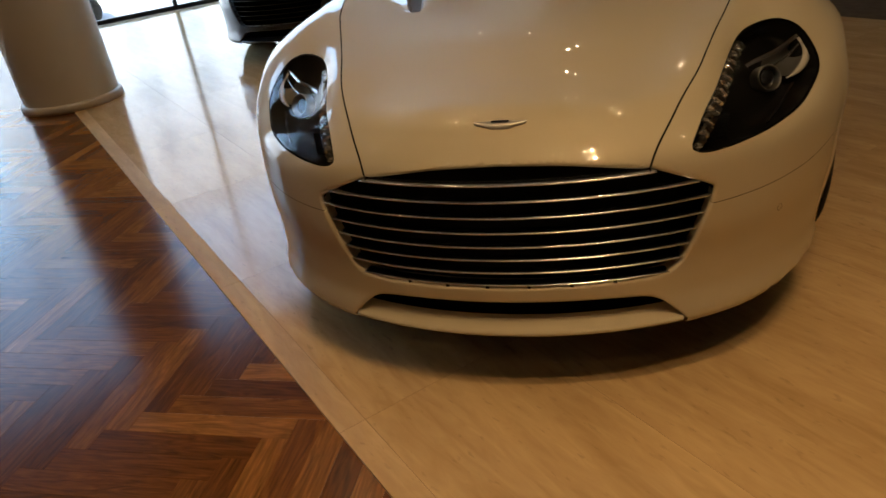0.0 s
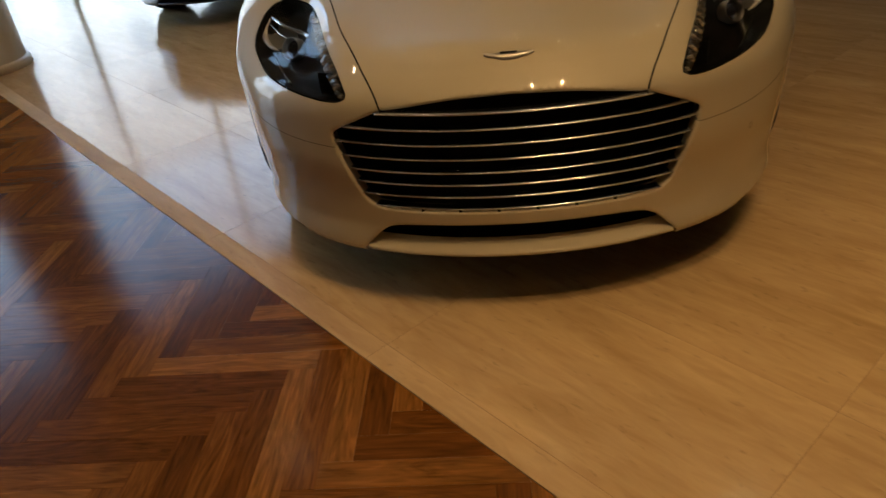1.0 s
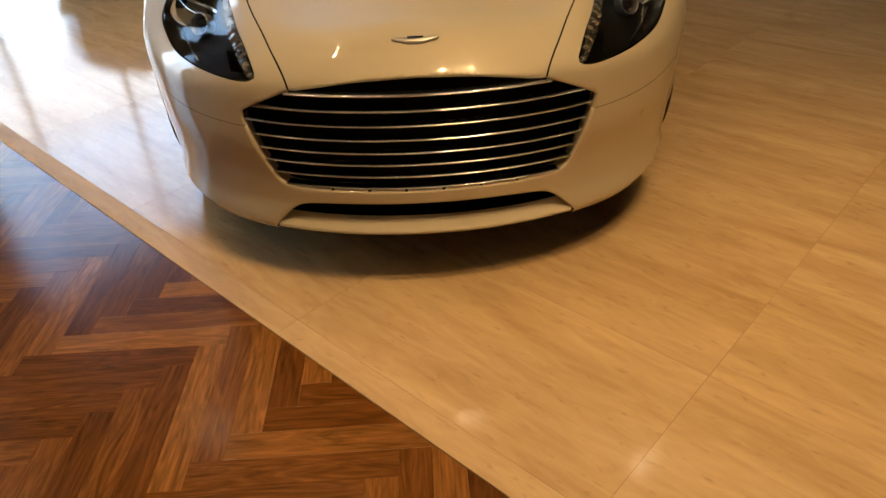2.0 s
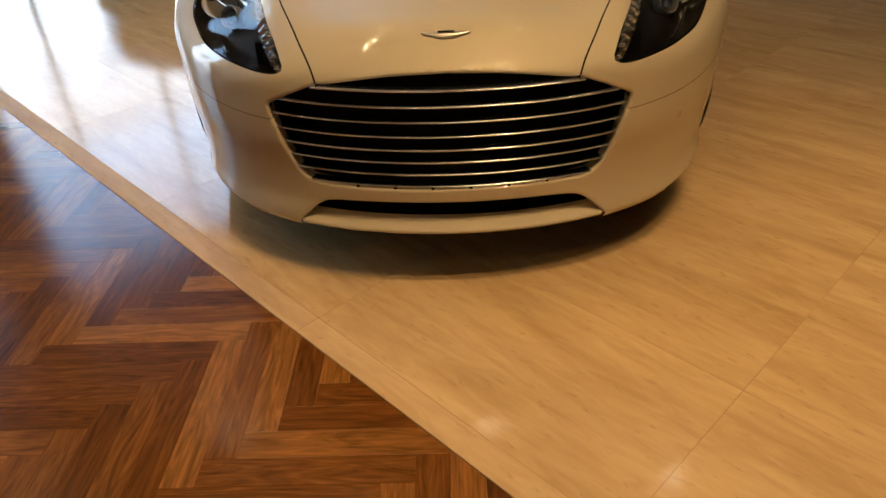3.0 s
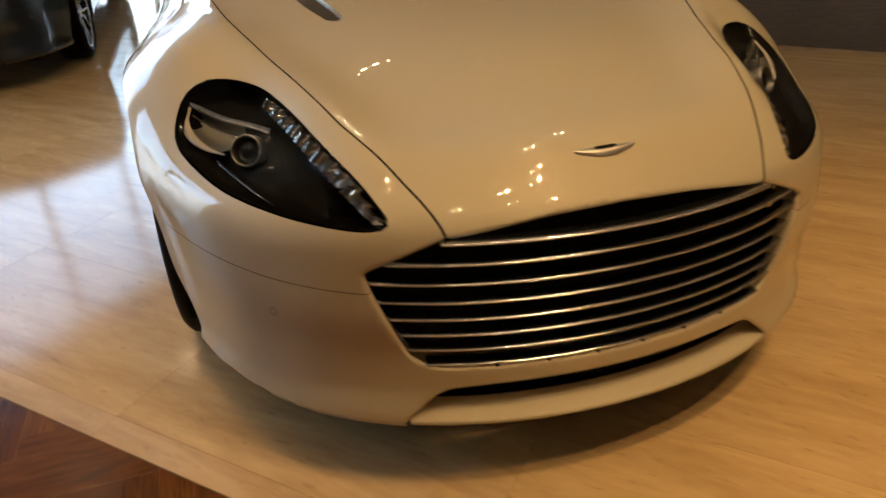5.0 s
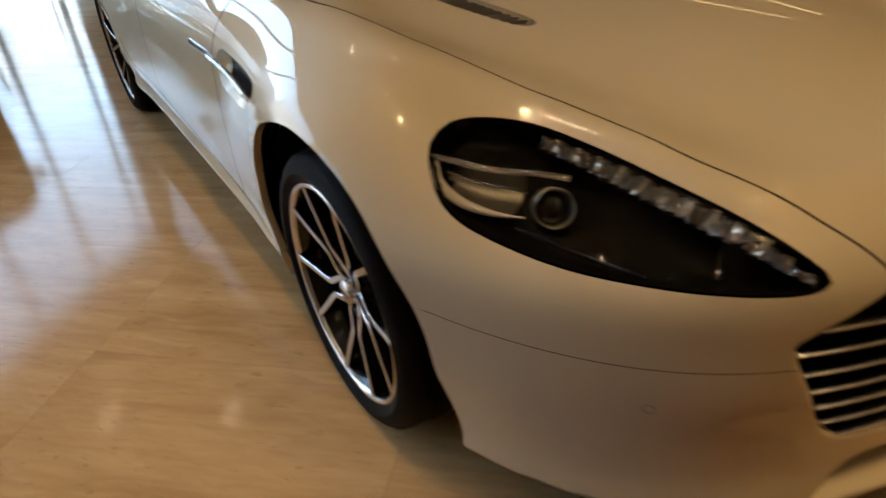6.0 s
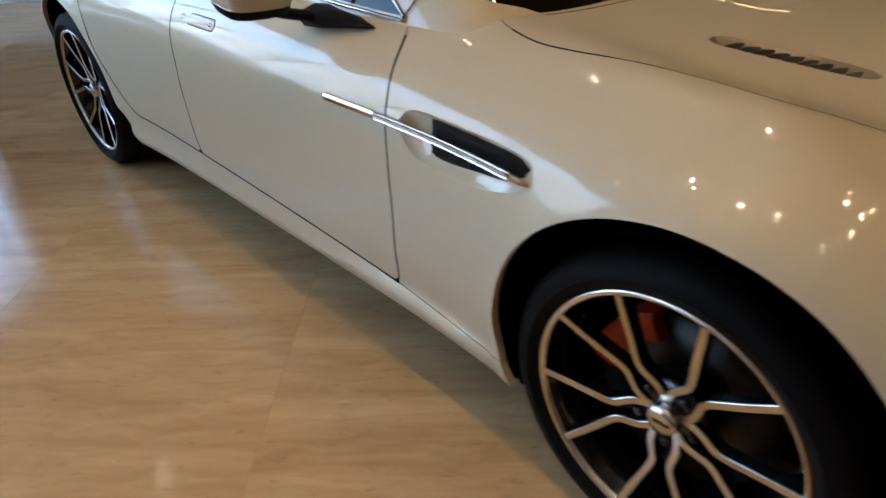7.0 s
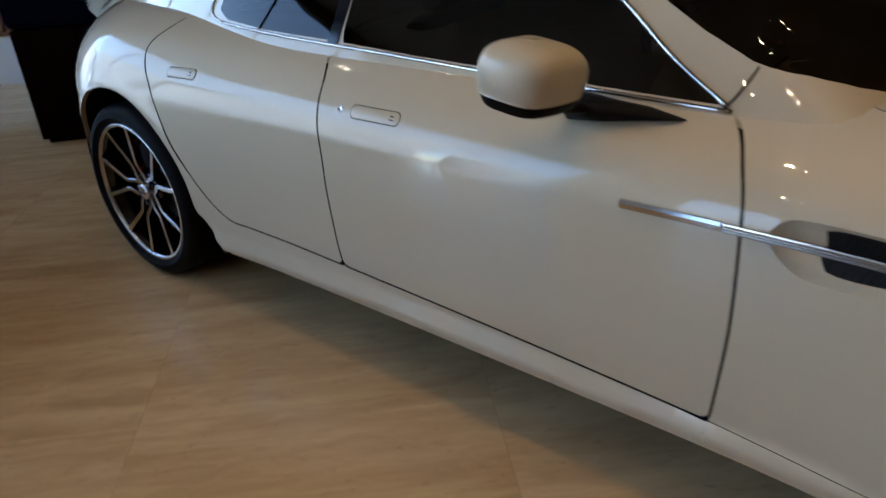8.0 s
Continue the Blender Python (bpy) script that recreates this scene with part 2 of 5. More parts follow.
M_WHITECAR = material("white_paint", (0.75, 0.75, 0.74), 0.3, coat=1.0)


# ---- mesh helpers ----
def mesh_object(name, verts, faces, mat, parent=None, label="", smooth=True):
    me = bpy.data.meshes.new(name)
    me.from_pydata([tuple(v) for v in verts], [], [tuple(f) for f in faces])
    me.update()
    if smooth:
        me.polygons.foreach_set("use_smooth", [True] * len(me.polygons))
    me.materials.append(mat)
    ob = new(name, me)
    if parent is not None:
        ob.parent = parent
    if label:
        ob["label"] = label
    return ob


def part(name, bm, mat, parent=None, label="", smooth=False):
    me = bpy.data.meshes.new(name)
    bm.to_mesh(me)
    bm.free()
    if smooth:
        me.polygons.foreach_set("use_smooth", [True] * len(me.polygons))
    me.materials.append(mat)
    ob = new(name, me)
    if parent is not None:
        ob.parent = parent
    if label:
        ob["label"] = label
    return ob


def box_bm(lo, hi, bevel=0.0, bm=None):
    bm = bm or bmesh.new()
    c = [(a + b) / 2 for a, b in zip(lo, hi)]
    s = [b - a for a, b in zip(lo, hi)]
    made = bmesh.ops.create_cube(bm, size=1, matrix=Matrix.Translation(c) @ Matrix.Diagonal((*s, 1)))
    if bevel:
        edges = {e for v in made["verts"] for e in v.link_edges}
        bmesh.ops.bevel(bm, geom=list(edges), offset=bevel, segments=2, affect="EDGES", profile=0.5)
    return bm


def lathe(profile, steps=64, closed=False):
    """A turned form about x: profile rows of (x, radius)."""
    n = len(profile)
    verts, faces = [], []
    for k in range(steps):
        a = 2 * math.pi * k / steps
        verts += [(x, r * math.cos(a), r * math.sin(a)) for x, r in profile]
    for k in range(steps):
        q = (k + 1) % steps
        for i in range(n if closed else n - 1):
            j = (i + 1) % n
            faces.append((k * n + i, k * n + j, q * n + j, q * n + i))
    return verts, faces


def sweep(points, section, up=(0, 0, 1), caps=True):
    """A section of (side, up) pairs carried along points."""
    pts = [Vector(p) for p in points]
    verts, faces, n = [], [], len(section)
    for i, p in enumerate(pts):
        t = (pts[min(i + 1, len(pts) - 1)] - pts[max(i - 1, 0)]).normalized()
        s = t.cross(Vector(up)).normalized()
        u = s.cross(t)
        verts += [p + s * a + u * b for a, b in section]
    for i in range(len(pts) - 1):
        for k in range(n):
            q = (k + 1) % n
            faces.append((i * n + k, i * n + q, (i + 1) * n + q, (i + 1) * n + k))
    if caps:
        faces += [tuple(reversed(range(n))), tuple(range((len(pts) - 1) * n, len(pts) * n))]
    return verts, faces


def round_section(ru, rv, n=10):
    return [(ru * math.cos(2 * math.pi * k / n), rv * math.sin(2 * math.pi * k / n)) for k in range(n)]


def curve(knots, m=16, closed=False):
    """A smooth line through knots (Catmull-Rom), m steps a span."""
    k = np.array(knots, float)
    n = len(k)
    out = []
    for i in range(n if closed else n - 1):
        if closed:
            p0, p1, p2, p3 = k[(i - 1) % n], k[i], k[(i + 1) % n], k[(i + 2) % n]
        else:
            p0, p1, p2, p3 = k[max(i - 1, 0)], k[i], k[i + 1], k[min(i + 2, n - 1)]
        for s in np.arange(m) / m:
            out.append(0.5 * (2 * p1 + (p2 - p0) * s + (2 * p0 - 5 * p1 + 4 * p2 - p3) * s * s + (3 * p1 - p0 - 3 * p2 + p3) * s ** 3))
    if not closed:
        out.append(k[-1])
    return np.array(out)


def spline(x, xs, ys):
    """Smooth values between knots (monotone cubic Hermite)."""
    xs, ys = np.array(xs, float), np.array(ys, float)
    d = np.diff(ys) / np.diff(xs)
    m = np.concatenate([[d[0]], np.where(d[1:] * d[:-1] > 0, 2 * d[1:] * d[:-1] / (d[1:] + d[:-1] + 1e-12 * np.sign(d[1:] + 1e-15)), 0), [d[-1]]])
    x = np.clip(x, xs[0], xs[-1])
    i = np.clip(np.searchsorted(xs, x) - 1, 0, len(xs) - 2)
    h = xs[i + 1] - xs[i]
    t = (x - xs[i]) / h
    return (2 * t ** 3 - 3 * t ** 2 + 1) * ys[i] + (t ** 3 - 2 * t ** 2 + t) * h * m[i] + (3 * t ** 2 - 2 * t ** 3) * ys[i + 1] + (t ** 3 - t ** 2) * h * m[i + 1]


def inside_distance(px, py, poly):
    """Signed distance to a closed outline: negative inside."""
    best, inside = np.full(px.shape, 1e9), np.zeros(px.shape, bool)
    for (ax, ay), (bx, by) in zip(poly, np.roll(poly, -1, axis=0)):
        ux, uy = bx - ax, by - ay
        t = np.clip(((px - ax) * ux + (py - ay) * uy) / (ux * ux + uy * uy + 1e-18), 0, 1)
        best = np.minimum(best, np.hypot(px - ax - t * ux, py - ay - t * uy))
        if ay != by:
            inside ^= ((ay > py) != (by > py)) & (px < (bx - ax) * (py - ay) / (by - ay) + ax)
    return np.where(inside, -best, best)


class Shell:
    """A surface of points and faces that can be cut along lines where a function of place is zero."""

    def __init__(self, V, F):
        self.V, self.F = np.asarray(V, float), list(F)

    def cut(self, fun):
        """Two shells: where fun < 0, and the rest."""
        if not self.F:
            return Shell(self.V, []), Shell(self.V, [])
        sizes = np.array([len(f) for f in self.F])
        flat = np.fromiter(itertools.chain.from_iterable(self.F), int, int(sizes.sum()))
        starts = np.concatenate([[0], np.cumsum(sizes)[:-1]])
        used = np.unique(flat)
        val = np.ones(len(self.V))
        val[used] = fun(self.V[used])
        val[np.abs(val) < 1e-7] = 1e-7
        V, made, inner, outer = list(self.V), {}, [], []
        neg = val < 0
        count = np.add.reduceat(neg[flat].astype(int), starts)
        neg = neg.tolist()
        for f, c in zip(self.F, count.tolist()):
            if c == 0:
                outer.append(f)
            elif c == len(f):
                inner.append(f)
            else:
                a, b = [], []
                for i, j in zip(f, f[1:] + f[:1]):
                    (a if neg[i] else b).append(i)
                    if neg[i] != neg[j]:
                        key = (min(i, j), max(i, j))
                        if key not in made:
                            t = val[key[0]] / (val[key[0]] - val[key[1]])
                            made[key] = len(V)
                            V.append(self.V[key[0]] * (1 - t) + self.V[key[1]] * t)
                        a.append(made[key])
                        b.append(made[key])
                if len(a) > 2:
                    inner.append(tuple(a))
                if len(b) > 2:
                    outer.append(tuple(b))
        V = np.array(V)
        return Shell(V, inner), Shell(V, outer)

    def border(self):
        """Directed edges at the rim."""
        seen = {}
        for f in self.F:
            for i, j in zip(f, f[1:] + f[:1]):
                seen[(i, j)] = True
        return [(i, j) for i, j in seen if (j, i) not in seen]

    def flange(self, move, where=None):
        """Adds a strip of faces from the rim to its points moved by move(points)."""
        edges = self.border()
        if where is not None:
            ok = where(self.V)
            edges = [e for e in edges if ok[e[0]] and ok[e[1]]]
        ids = sorted({i for e in edges for i in e})
        at = {i: len(self.V) + k for k, i in enumerate(ids)}
        dup = {i: len(self.V) + len(ids) + k for k, i in enumerate(ids)}
        P = self.V[ids]
        self.V = np.concatenate([self.V, move(P), P])
        self.F += [(dup[j], dup[i], at[i], at[j]) for i, j in edges]
        return self

    def roll_edge(self, fun, where, radius, depth):
        """Rounds the rim that where() picks over towards the opening, where fun falls, and runs it on inwards along y."""
        ok = where(self.V)
        edges = [e for e in self.border() if ok[e[0]] and ok[e[1]]]
        ids = sorted({i for e in edges for i in e})
        if not ids:
            return
        P, h = self.V[ids], 1e-3
        gx = (fun(P + [h, 0, 0]) - fun(P - [h, 0, 0])) / (2 * h)
        gz = (fun(P + [0, 0, h]) - fun(P - [0, 0, h])) / (2 * h)
        g = np.stack([gx, 0 * gx, gz], 1) / np.maximum(np.hypot(gx, gz), 1e-6)[:, None]
        last = {i: i for i in ids}
        for deg, extra in ((25, 0), (50, 0), (75, 0), (90, 0), (90, depth)):
            a = radians(deg)
            row = P - g * radius * math.sin(a) + np.array([0, 1, 0]) * (radius * (1 - math.cos(a)) + extra)
            at = {i: len(self.V) + k for k, i in enumerate(ids)}
            self.V = np.concatenate([self.V, row])
            self.F += [(last[j], last[i], at[i], at[j]) for i, j in edges]
            last = at

    def object(self, name, mat, parent=None, label=""):
        used = sorted({i for f in self.F for i in f})
        at = {i: k for k, i in enumerate(used)}
        return mesh_object(name, self.V[used], [tuple(at[i] for i in f) for f in self.F], mat, parent, label)


# ---- the hall ----
A0, A_STEP, B0, B_STEP = -0.143, 1.040, 0.130, 1.050     # joints of the stone slabs
BORDER_IN, BORDER_OUT = -0.428, -0.511
FRONT_A, WALL_B, BACK_B, RIGHT_A, BEHIND_B = -9.75, 4.45, 6.25, 6.5, -6.0
TURN = Matrix.Rotation(radians(-44.3), 4, "Z")
GRID = Matrix.Rotation(radians(45), 4, "Z")     # from the planks' own axes to the border's


def quad_slab(name, a0, a1, b0, b1, z0, z1, mat, label="", category="", kind="structure", parent=None):
    ob = part(name, box_bm((a0, b0, z0), (a1, b1, z1)), mat, parent)
    if parent is None:
        ob.matrix_world = TURN
        tagged(ob, label, category, kind=kind)
    return ob


floor_base = quad_slab("floor", -9.85, RIGHT_A, BEHIND_B, BACK_B + 3.4, -0.9, -0.006, M_JOINT, "polished beige travertine and brown herringbone parquet floor", "floor")
quad_slab("ground", -400, 400, -400, 400, -1.2, -0.9, M_PAVING, "pale sunlit street paving outside the glass front", "ground")
ceiling = quad_slab("ceiling", -9.9, RIGHT_A + 0.2, BEHIND_B - 0.2, BACK_B + 3.4, CEIL, CEIL + 0.2, M_CEIL, "warm plain plaster ceiling with recessed spotlights", "ceiling")
quad_slab("wall_side", -1.6, RIGHT_A, WALL_B, WALL_B + 0.2, -0.006, CEIL, M_WALL, "dark grey textured wall covering", "wall")
quad_slab("wall_return", -1.8, -1.6, WALL_B, BACK_B, -0.006, CEIL, M_WALL, "dark grey textured wall return", "wall")
quad_slab("wall_back", -7.1, -1.8, BACK_B + 0.45, BACK_B + 0.65, -0.006, CEIL, M_PLASTER, "white wall behind wood slats", "wall")
quad_slab("wall_end", -9.75, -7.1, BACK_B + 3.2, BACK_B + 3.4, -0.006, CEIL, M_PLASTER, "white end wall beside the glass front", "wall")
quad_slab("wall_corner", -7.3, -7.1, BACK_B + 0.65, BACK_B + 3.4, -0.006, CEIL, M_PLASTER, "white painted wall corner", "wall")
# Unseen closing walls; their warm colour is added to tint the bounce light.
quad_slab("wall_right", RIGHT_A, RIGHT_A + 0.2, BEHIND_B, WALL_B + 0.2, -0.006, CEIL, M_WARMWALL, "unseen warm-toned wall closing the hall", "wall")
quad_slab("wall_behind", -9.75, RIGHT_A, BEHIND_B - 0.2, BEHIND_B, -0.006, CEIL, M_WARMWALL, "unseen warm-toned wall closing the hall", "wall")


def build_column():
    col = new("column")
    tagged(col, "round cream-painted column with a base ring", "column", kind="structure")
    v, f = lathe([(0.06, 0.365), (CEIL, 0.365)], 64)
    mesh_object("shaft", [(q[1], q[2], q[0]) for q in v], f, M_COLUMN, col)
    v, f = lathe([(0.0, 0.365), (0.0, 0.392), (0.045, 0.392), (0.058, 0.384), (0.062, 0.365)], 64)
    mesh_object("base_ring", [(q[1], q[2], q[0]) for q in v], f, M_COLUMN, col)
    col.location = (-4.03, 3.30, 0)


build_column()


def build_facade():
    front = new("window_1")
    tagged(front, "tall clear shop window with dark mullions", "window", kind="structure")
    front.matrix_world = TURN
    bm = box_bm((FRONT_A - 0.05, -4.4, -0.006), (FRONT_A + 0.05, BACK_B + 3.2, 0.05))
    part("bottom_rail", bm, M_FRAME, front)
    part("top_rail", box_bm((FRONT_A - 0.05, -4.4, CEIL - 0.2), (FRONT_A + 0.05, BACK_B + 3.2, CEIL)), M_FRAME, front)
    b = -4.4
    while b < BACK_B + 3.0:
        part("mullion", box_bm((FRONT_A - 0.04, b, 0.05), (FRONT_A + 0.04, b + 0.05, CEIL - 0.2)), M_FRAME, front)
        g = part("pane", box_bm((FRONT_A - 0.006, b + 0.05, 0.05), (FRONT_A + 0.006, b + 1.5, CEIL - 0.2)), M_SHOPGLASS, front)
        g.visible_shadow = False
        b += 1.5


build_facade()
# Unseen wall added where the glass stops, to hold daylight off the bumper.
quad_slab("wall_front", FRONT_A - 0.1, FRONT_A + 0.1, BEHIND_B, -4.4, -0.006, CEIL, M_WARMWALL, "unseen warm-toned wall, added to hold back daylight beside the glass front", "wall")


def slab_mesh(name, la, lb, lift, edge=0.0005):
    """A thin stone slab with a chamfered upper edge, centred."""
    x, y = la / 2, lb / 2
    e = edge
    v = [(-x, -y, -0.006), (x, -y, -0.006), (x, y, -0.006), (-x, y, -0.006), (-x, -y, lift - e), (x, -y, lift - e), (x, y, lift - e), (-x, y, lift - e),
         (-x + e, -y + e, lift), (x - e, -y + e, lift), (x - e, y - e, lift), (-x + e, y - e, lift)]
    f = [(0, 1, 5, 4), (1, 2, 6, 5), (2, 3, 7, 6), (3, 0, 4, 7), (4, 5, 9, 8), (5, 6, 10, 9), (6, 7, 11, 10), (7, 4, 8, 11), (8, 9, 10, 11)]
    me = bpy.data.meshes.new(name)
    me.from_pydata(v, [], f)
    return me


def lay_floor():
    gap = 0.0013
    quad_slab("grout_bed", FRONT_A + 0.12, RIGHT_A, BORDER_OUT + 0.002, BACK_B + 3.1, -0.0058, -0.0006, M_JOINT, parent=floor_base)
    half_b = B0 - BORDER_IN
    half_me = slab_mesh("tile", A_STEP - gap, half_b - gap, 0.0)
    half_me.materials.append(M_STONE)
    tile_me = slab_mesh("tile", A_STEP - gap, B_STEP - gap, 0.0)
    tile_me.materials.append(M_STONE)
    edge_me = slab_mesh("border_tile", A_STEP - gap, BORDER_IN - BORDER_OUT - 0.0024, 0.0)
    edge_me.materials.append(M_BORDER)
    for i in range(-9, 6):
        ac = A0 + (i + 0.5) * A_STEP
        if ac - A_STEP / 2 < FRONT_A:
            continue
        ob = new("border_tile", edge_me)
        ob.parent = floor_base
        ob.matrix_basis = pose(ac, (BORDER_IN + BORDER_OUT) / 2, 0)
        ob = new("tile", half_me)
        ob.parent = floor_base
        ob.matrix_basis = pose(ac, B0 - half_b / 2, 0)
        for j in range(0, 9):
            bc = B0 + (j + 0.5) * B_STEP
            if bc > BACK_B + 3.1 or (ac > -1.0 and bc > WALL_B + 0.3) or (ac > -6.4 and bc > BACK_B + 0.6):
                continue
            ob = new("tile", tile_me)
            ob.parent = floor_base
            ob.matrix_basis = pose(ac, bc, 0)


lay_floor()


def lay_parquet():
    """Herringbone planks along the world axes, cut at the border."""
    W, L = 0.080, 0.505
    ox, oy = -0.602, -0.795
    near_me = slab_mesh("plank", L - 0.0004, W - 0.0004, -0.0015, 0.0003)
    uv = near_me.uv_layers.new(name="UVMap")
    for lp in near_me.loops:
        co = near_me.vertices[lp.vertex_index].co
        uv.data[lp.index].uv = (co.x, co.y)
    near_me.materials.append(M_PLANK)
    spots = []
    for m in range(-100, 100):
        for r in range(-18, 18):
            x0, y0 = ox + m * W - r * L, oy + m * W + r * L
            for turn, cx, cy in ((0, x0 + L / 2, y0 + W / 2), (90, x0 + W / 2, y0 + W + L / 2)):
                b = (cx + cy) * math.sqrt(0.5)
                a = (cx - cy) * math.sqrt(0.5)
                if BEHIND_B - 0.1 < b < BORDER_OUT + 0.20 and -9.8 < a < 6.6:
                    spots.append((math.hypot(cx + 0.9, cy + 0.5), turn, cx, cy, b))
    spots.sort()
    for d, turn, cx, cy, b in spots[:300]:
        if b > BORDER_OUT - 0.21:
            continue
        ob = new("plank", near_me)
        ob.parent = floor_base
        ob.matrix_basis = GRID @ pose(cx, cy, 0, 0, 0, turn)
    # the far planks and those trimmed along the border
    bm = bmesh.new()
    uvl = bm.loops.layers.uv.new("UVMap")
    s = math.sqrt(0.5)
    for d, turn, cx, cy, b in [q for q in spots[:300] if q[4] > BORDER_OUT - 0.21] + spots[300:]:
        hx, hy = (L / 2, W / 2) if turn == 0 else (W / 2, L / 2)
        hx, hy = hx - 0.0002, hy - 0.0002
        poly = [(cx - hx, cy - hy), (cx + hx, cy - hy), (cx + hx, cy + hy), (cx - hx, cy + hy)]
        lim = (BORDER_OUT - 0.001) / s
        out = []
        for p, q in zip(poly, poly[1:] + poly[:1]):
            dp, dq = p[0] + p[1] - lim, q[0] + q[1] - lim
            if dp <= 0:
                out.append(p)
            if dp * dq < 0:
                t = dp / (dp - dq)
                out.append((p[0] + t * (q[0] - p[0]), p[1] + t * (q[1] - p[1])))
        if len(out) < 3:
            continue
        vs = [bm.verts.new(((x - y) * s, (x + y) * s, -0.0015)) for x, y in out]
        f = bm.faces.new(vs)
        for lp, (x, y) in zip(f.loops, out):
            lp[uvl].uv = (x - cx, y - cy) if turn == 0 else (y - cy, -(x - cx))
    ob = part("plank_field", bm, M_PLANK, floor_base)
    ob["kind"] = "stuff"


lay_parquet()


# ---- ceiling lamps ----
def twin_spot():
    t = new("ceiling_spotlight")
    for s in (-1, 1):
        v, f = lathe([(0.0, 0.028), (0.012, 0.046), (0.0, 0.060)], 24)
        mesh_object("bezel", [(q[1] + s * 0.10, q[2], -q[0] * 0.5) for q in v], f, M_PLASTER, t)
        v, f = lathe([(0.0, 0.0), (0.0, 0.026)], 24)
        mesh_object("lamp", [(q[1] + s * 0.10, q[2], 0.002) for q in v], f, M_SPOT, t, "glowing warm white lamp")
    return tagged(t, "twin recessed warm white ceiling spotlights", "spotlight", "ceiling spotlights")


first = twin_spot()
first.matrix_basis = pose(*axis(LAMPS[0][:2]), CEIL - 0.004, 0, 0, 30)
for a, b, e, cone in LAMPS:
    x, y = axis((a, b))
    if (a, b) != LAMPS[0][:2]:
        copy_thing(first, pose(x, y, CEIL - 0.004, 0, 0, 30))
    if e == 0:
        continue
    lamp = new("spot_light", bpy.data.lights.new("spot_light", "SPOT"))
    lamp.data.energy, lamp.data.color = e, WARM
    lamp.data.spot_size, lamp.data.spot_blend, lamp.data.shadow_soft_size = radians(cone), 1.0, 0.028
    lamp.matrix_world = look((x + 0.069, y + 0.04, CEIL - 0.05), (x + 0.069, y + 0.04, 0))


# ---- the car: nose towards -y, wheels on the floor ----
WHEEL_F, WHEEL_R, WHEEL_X = 0.945, 3.925, 0.945


def soft_max(a, b, k):
    h = np.maximum(k - np.abs(a - b), 0) / k
    return np.maximum(a, b) + h * h * k / 4


def nose_line(x):
    return -0.063 + 0.391 * x ** 2 + 0.195 * x ** 4


def sill_line(y):
    return spline(y, (0, 0.6, 1.2, 1.5, 3.3, 4.9), (0.180, 0.187, 0.208, 0.238, 0.244, 0.240))


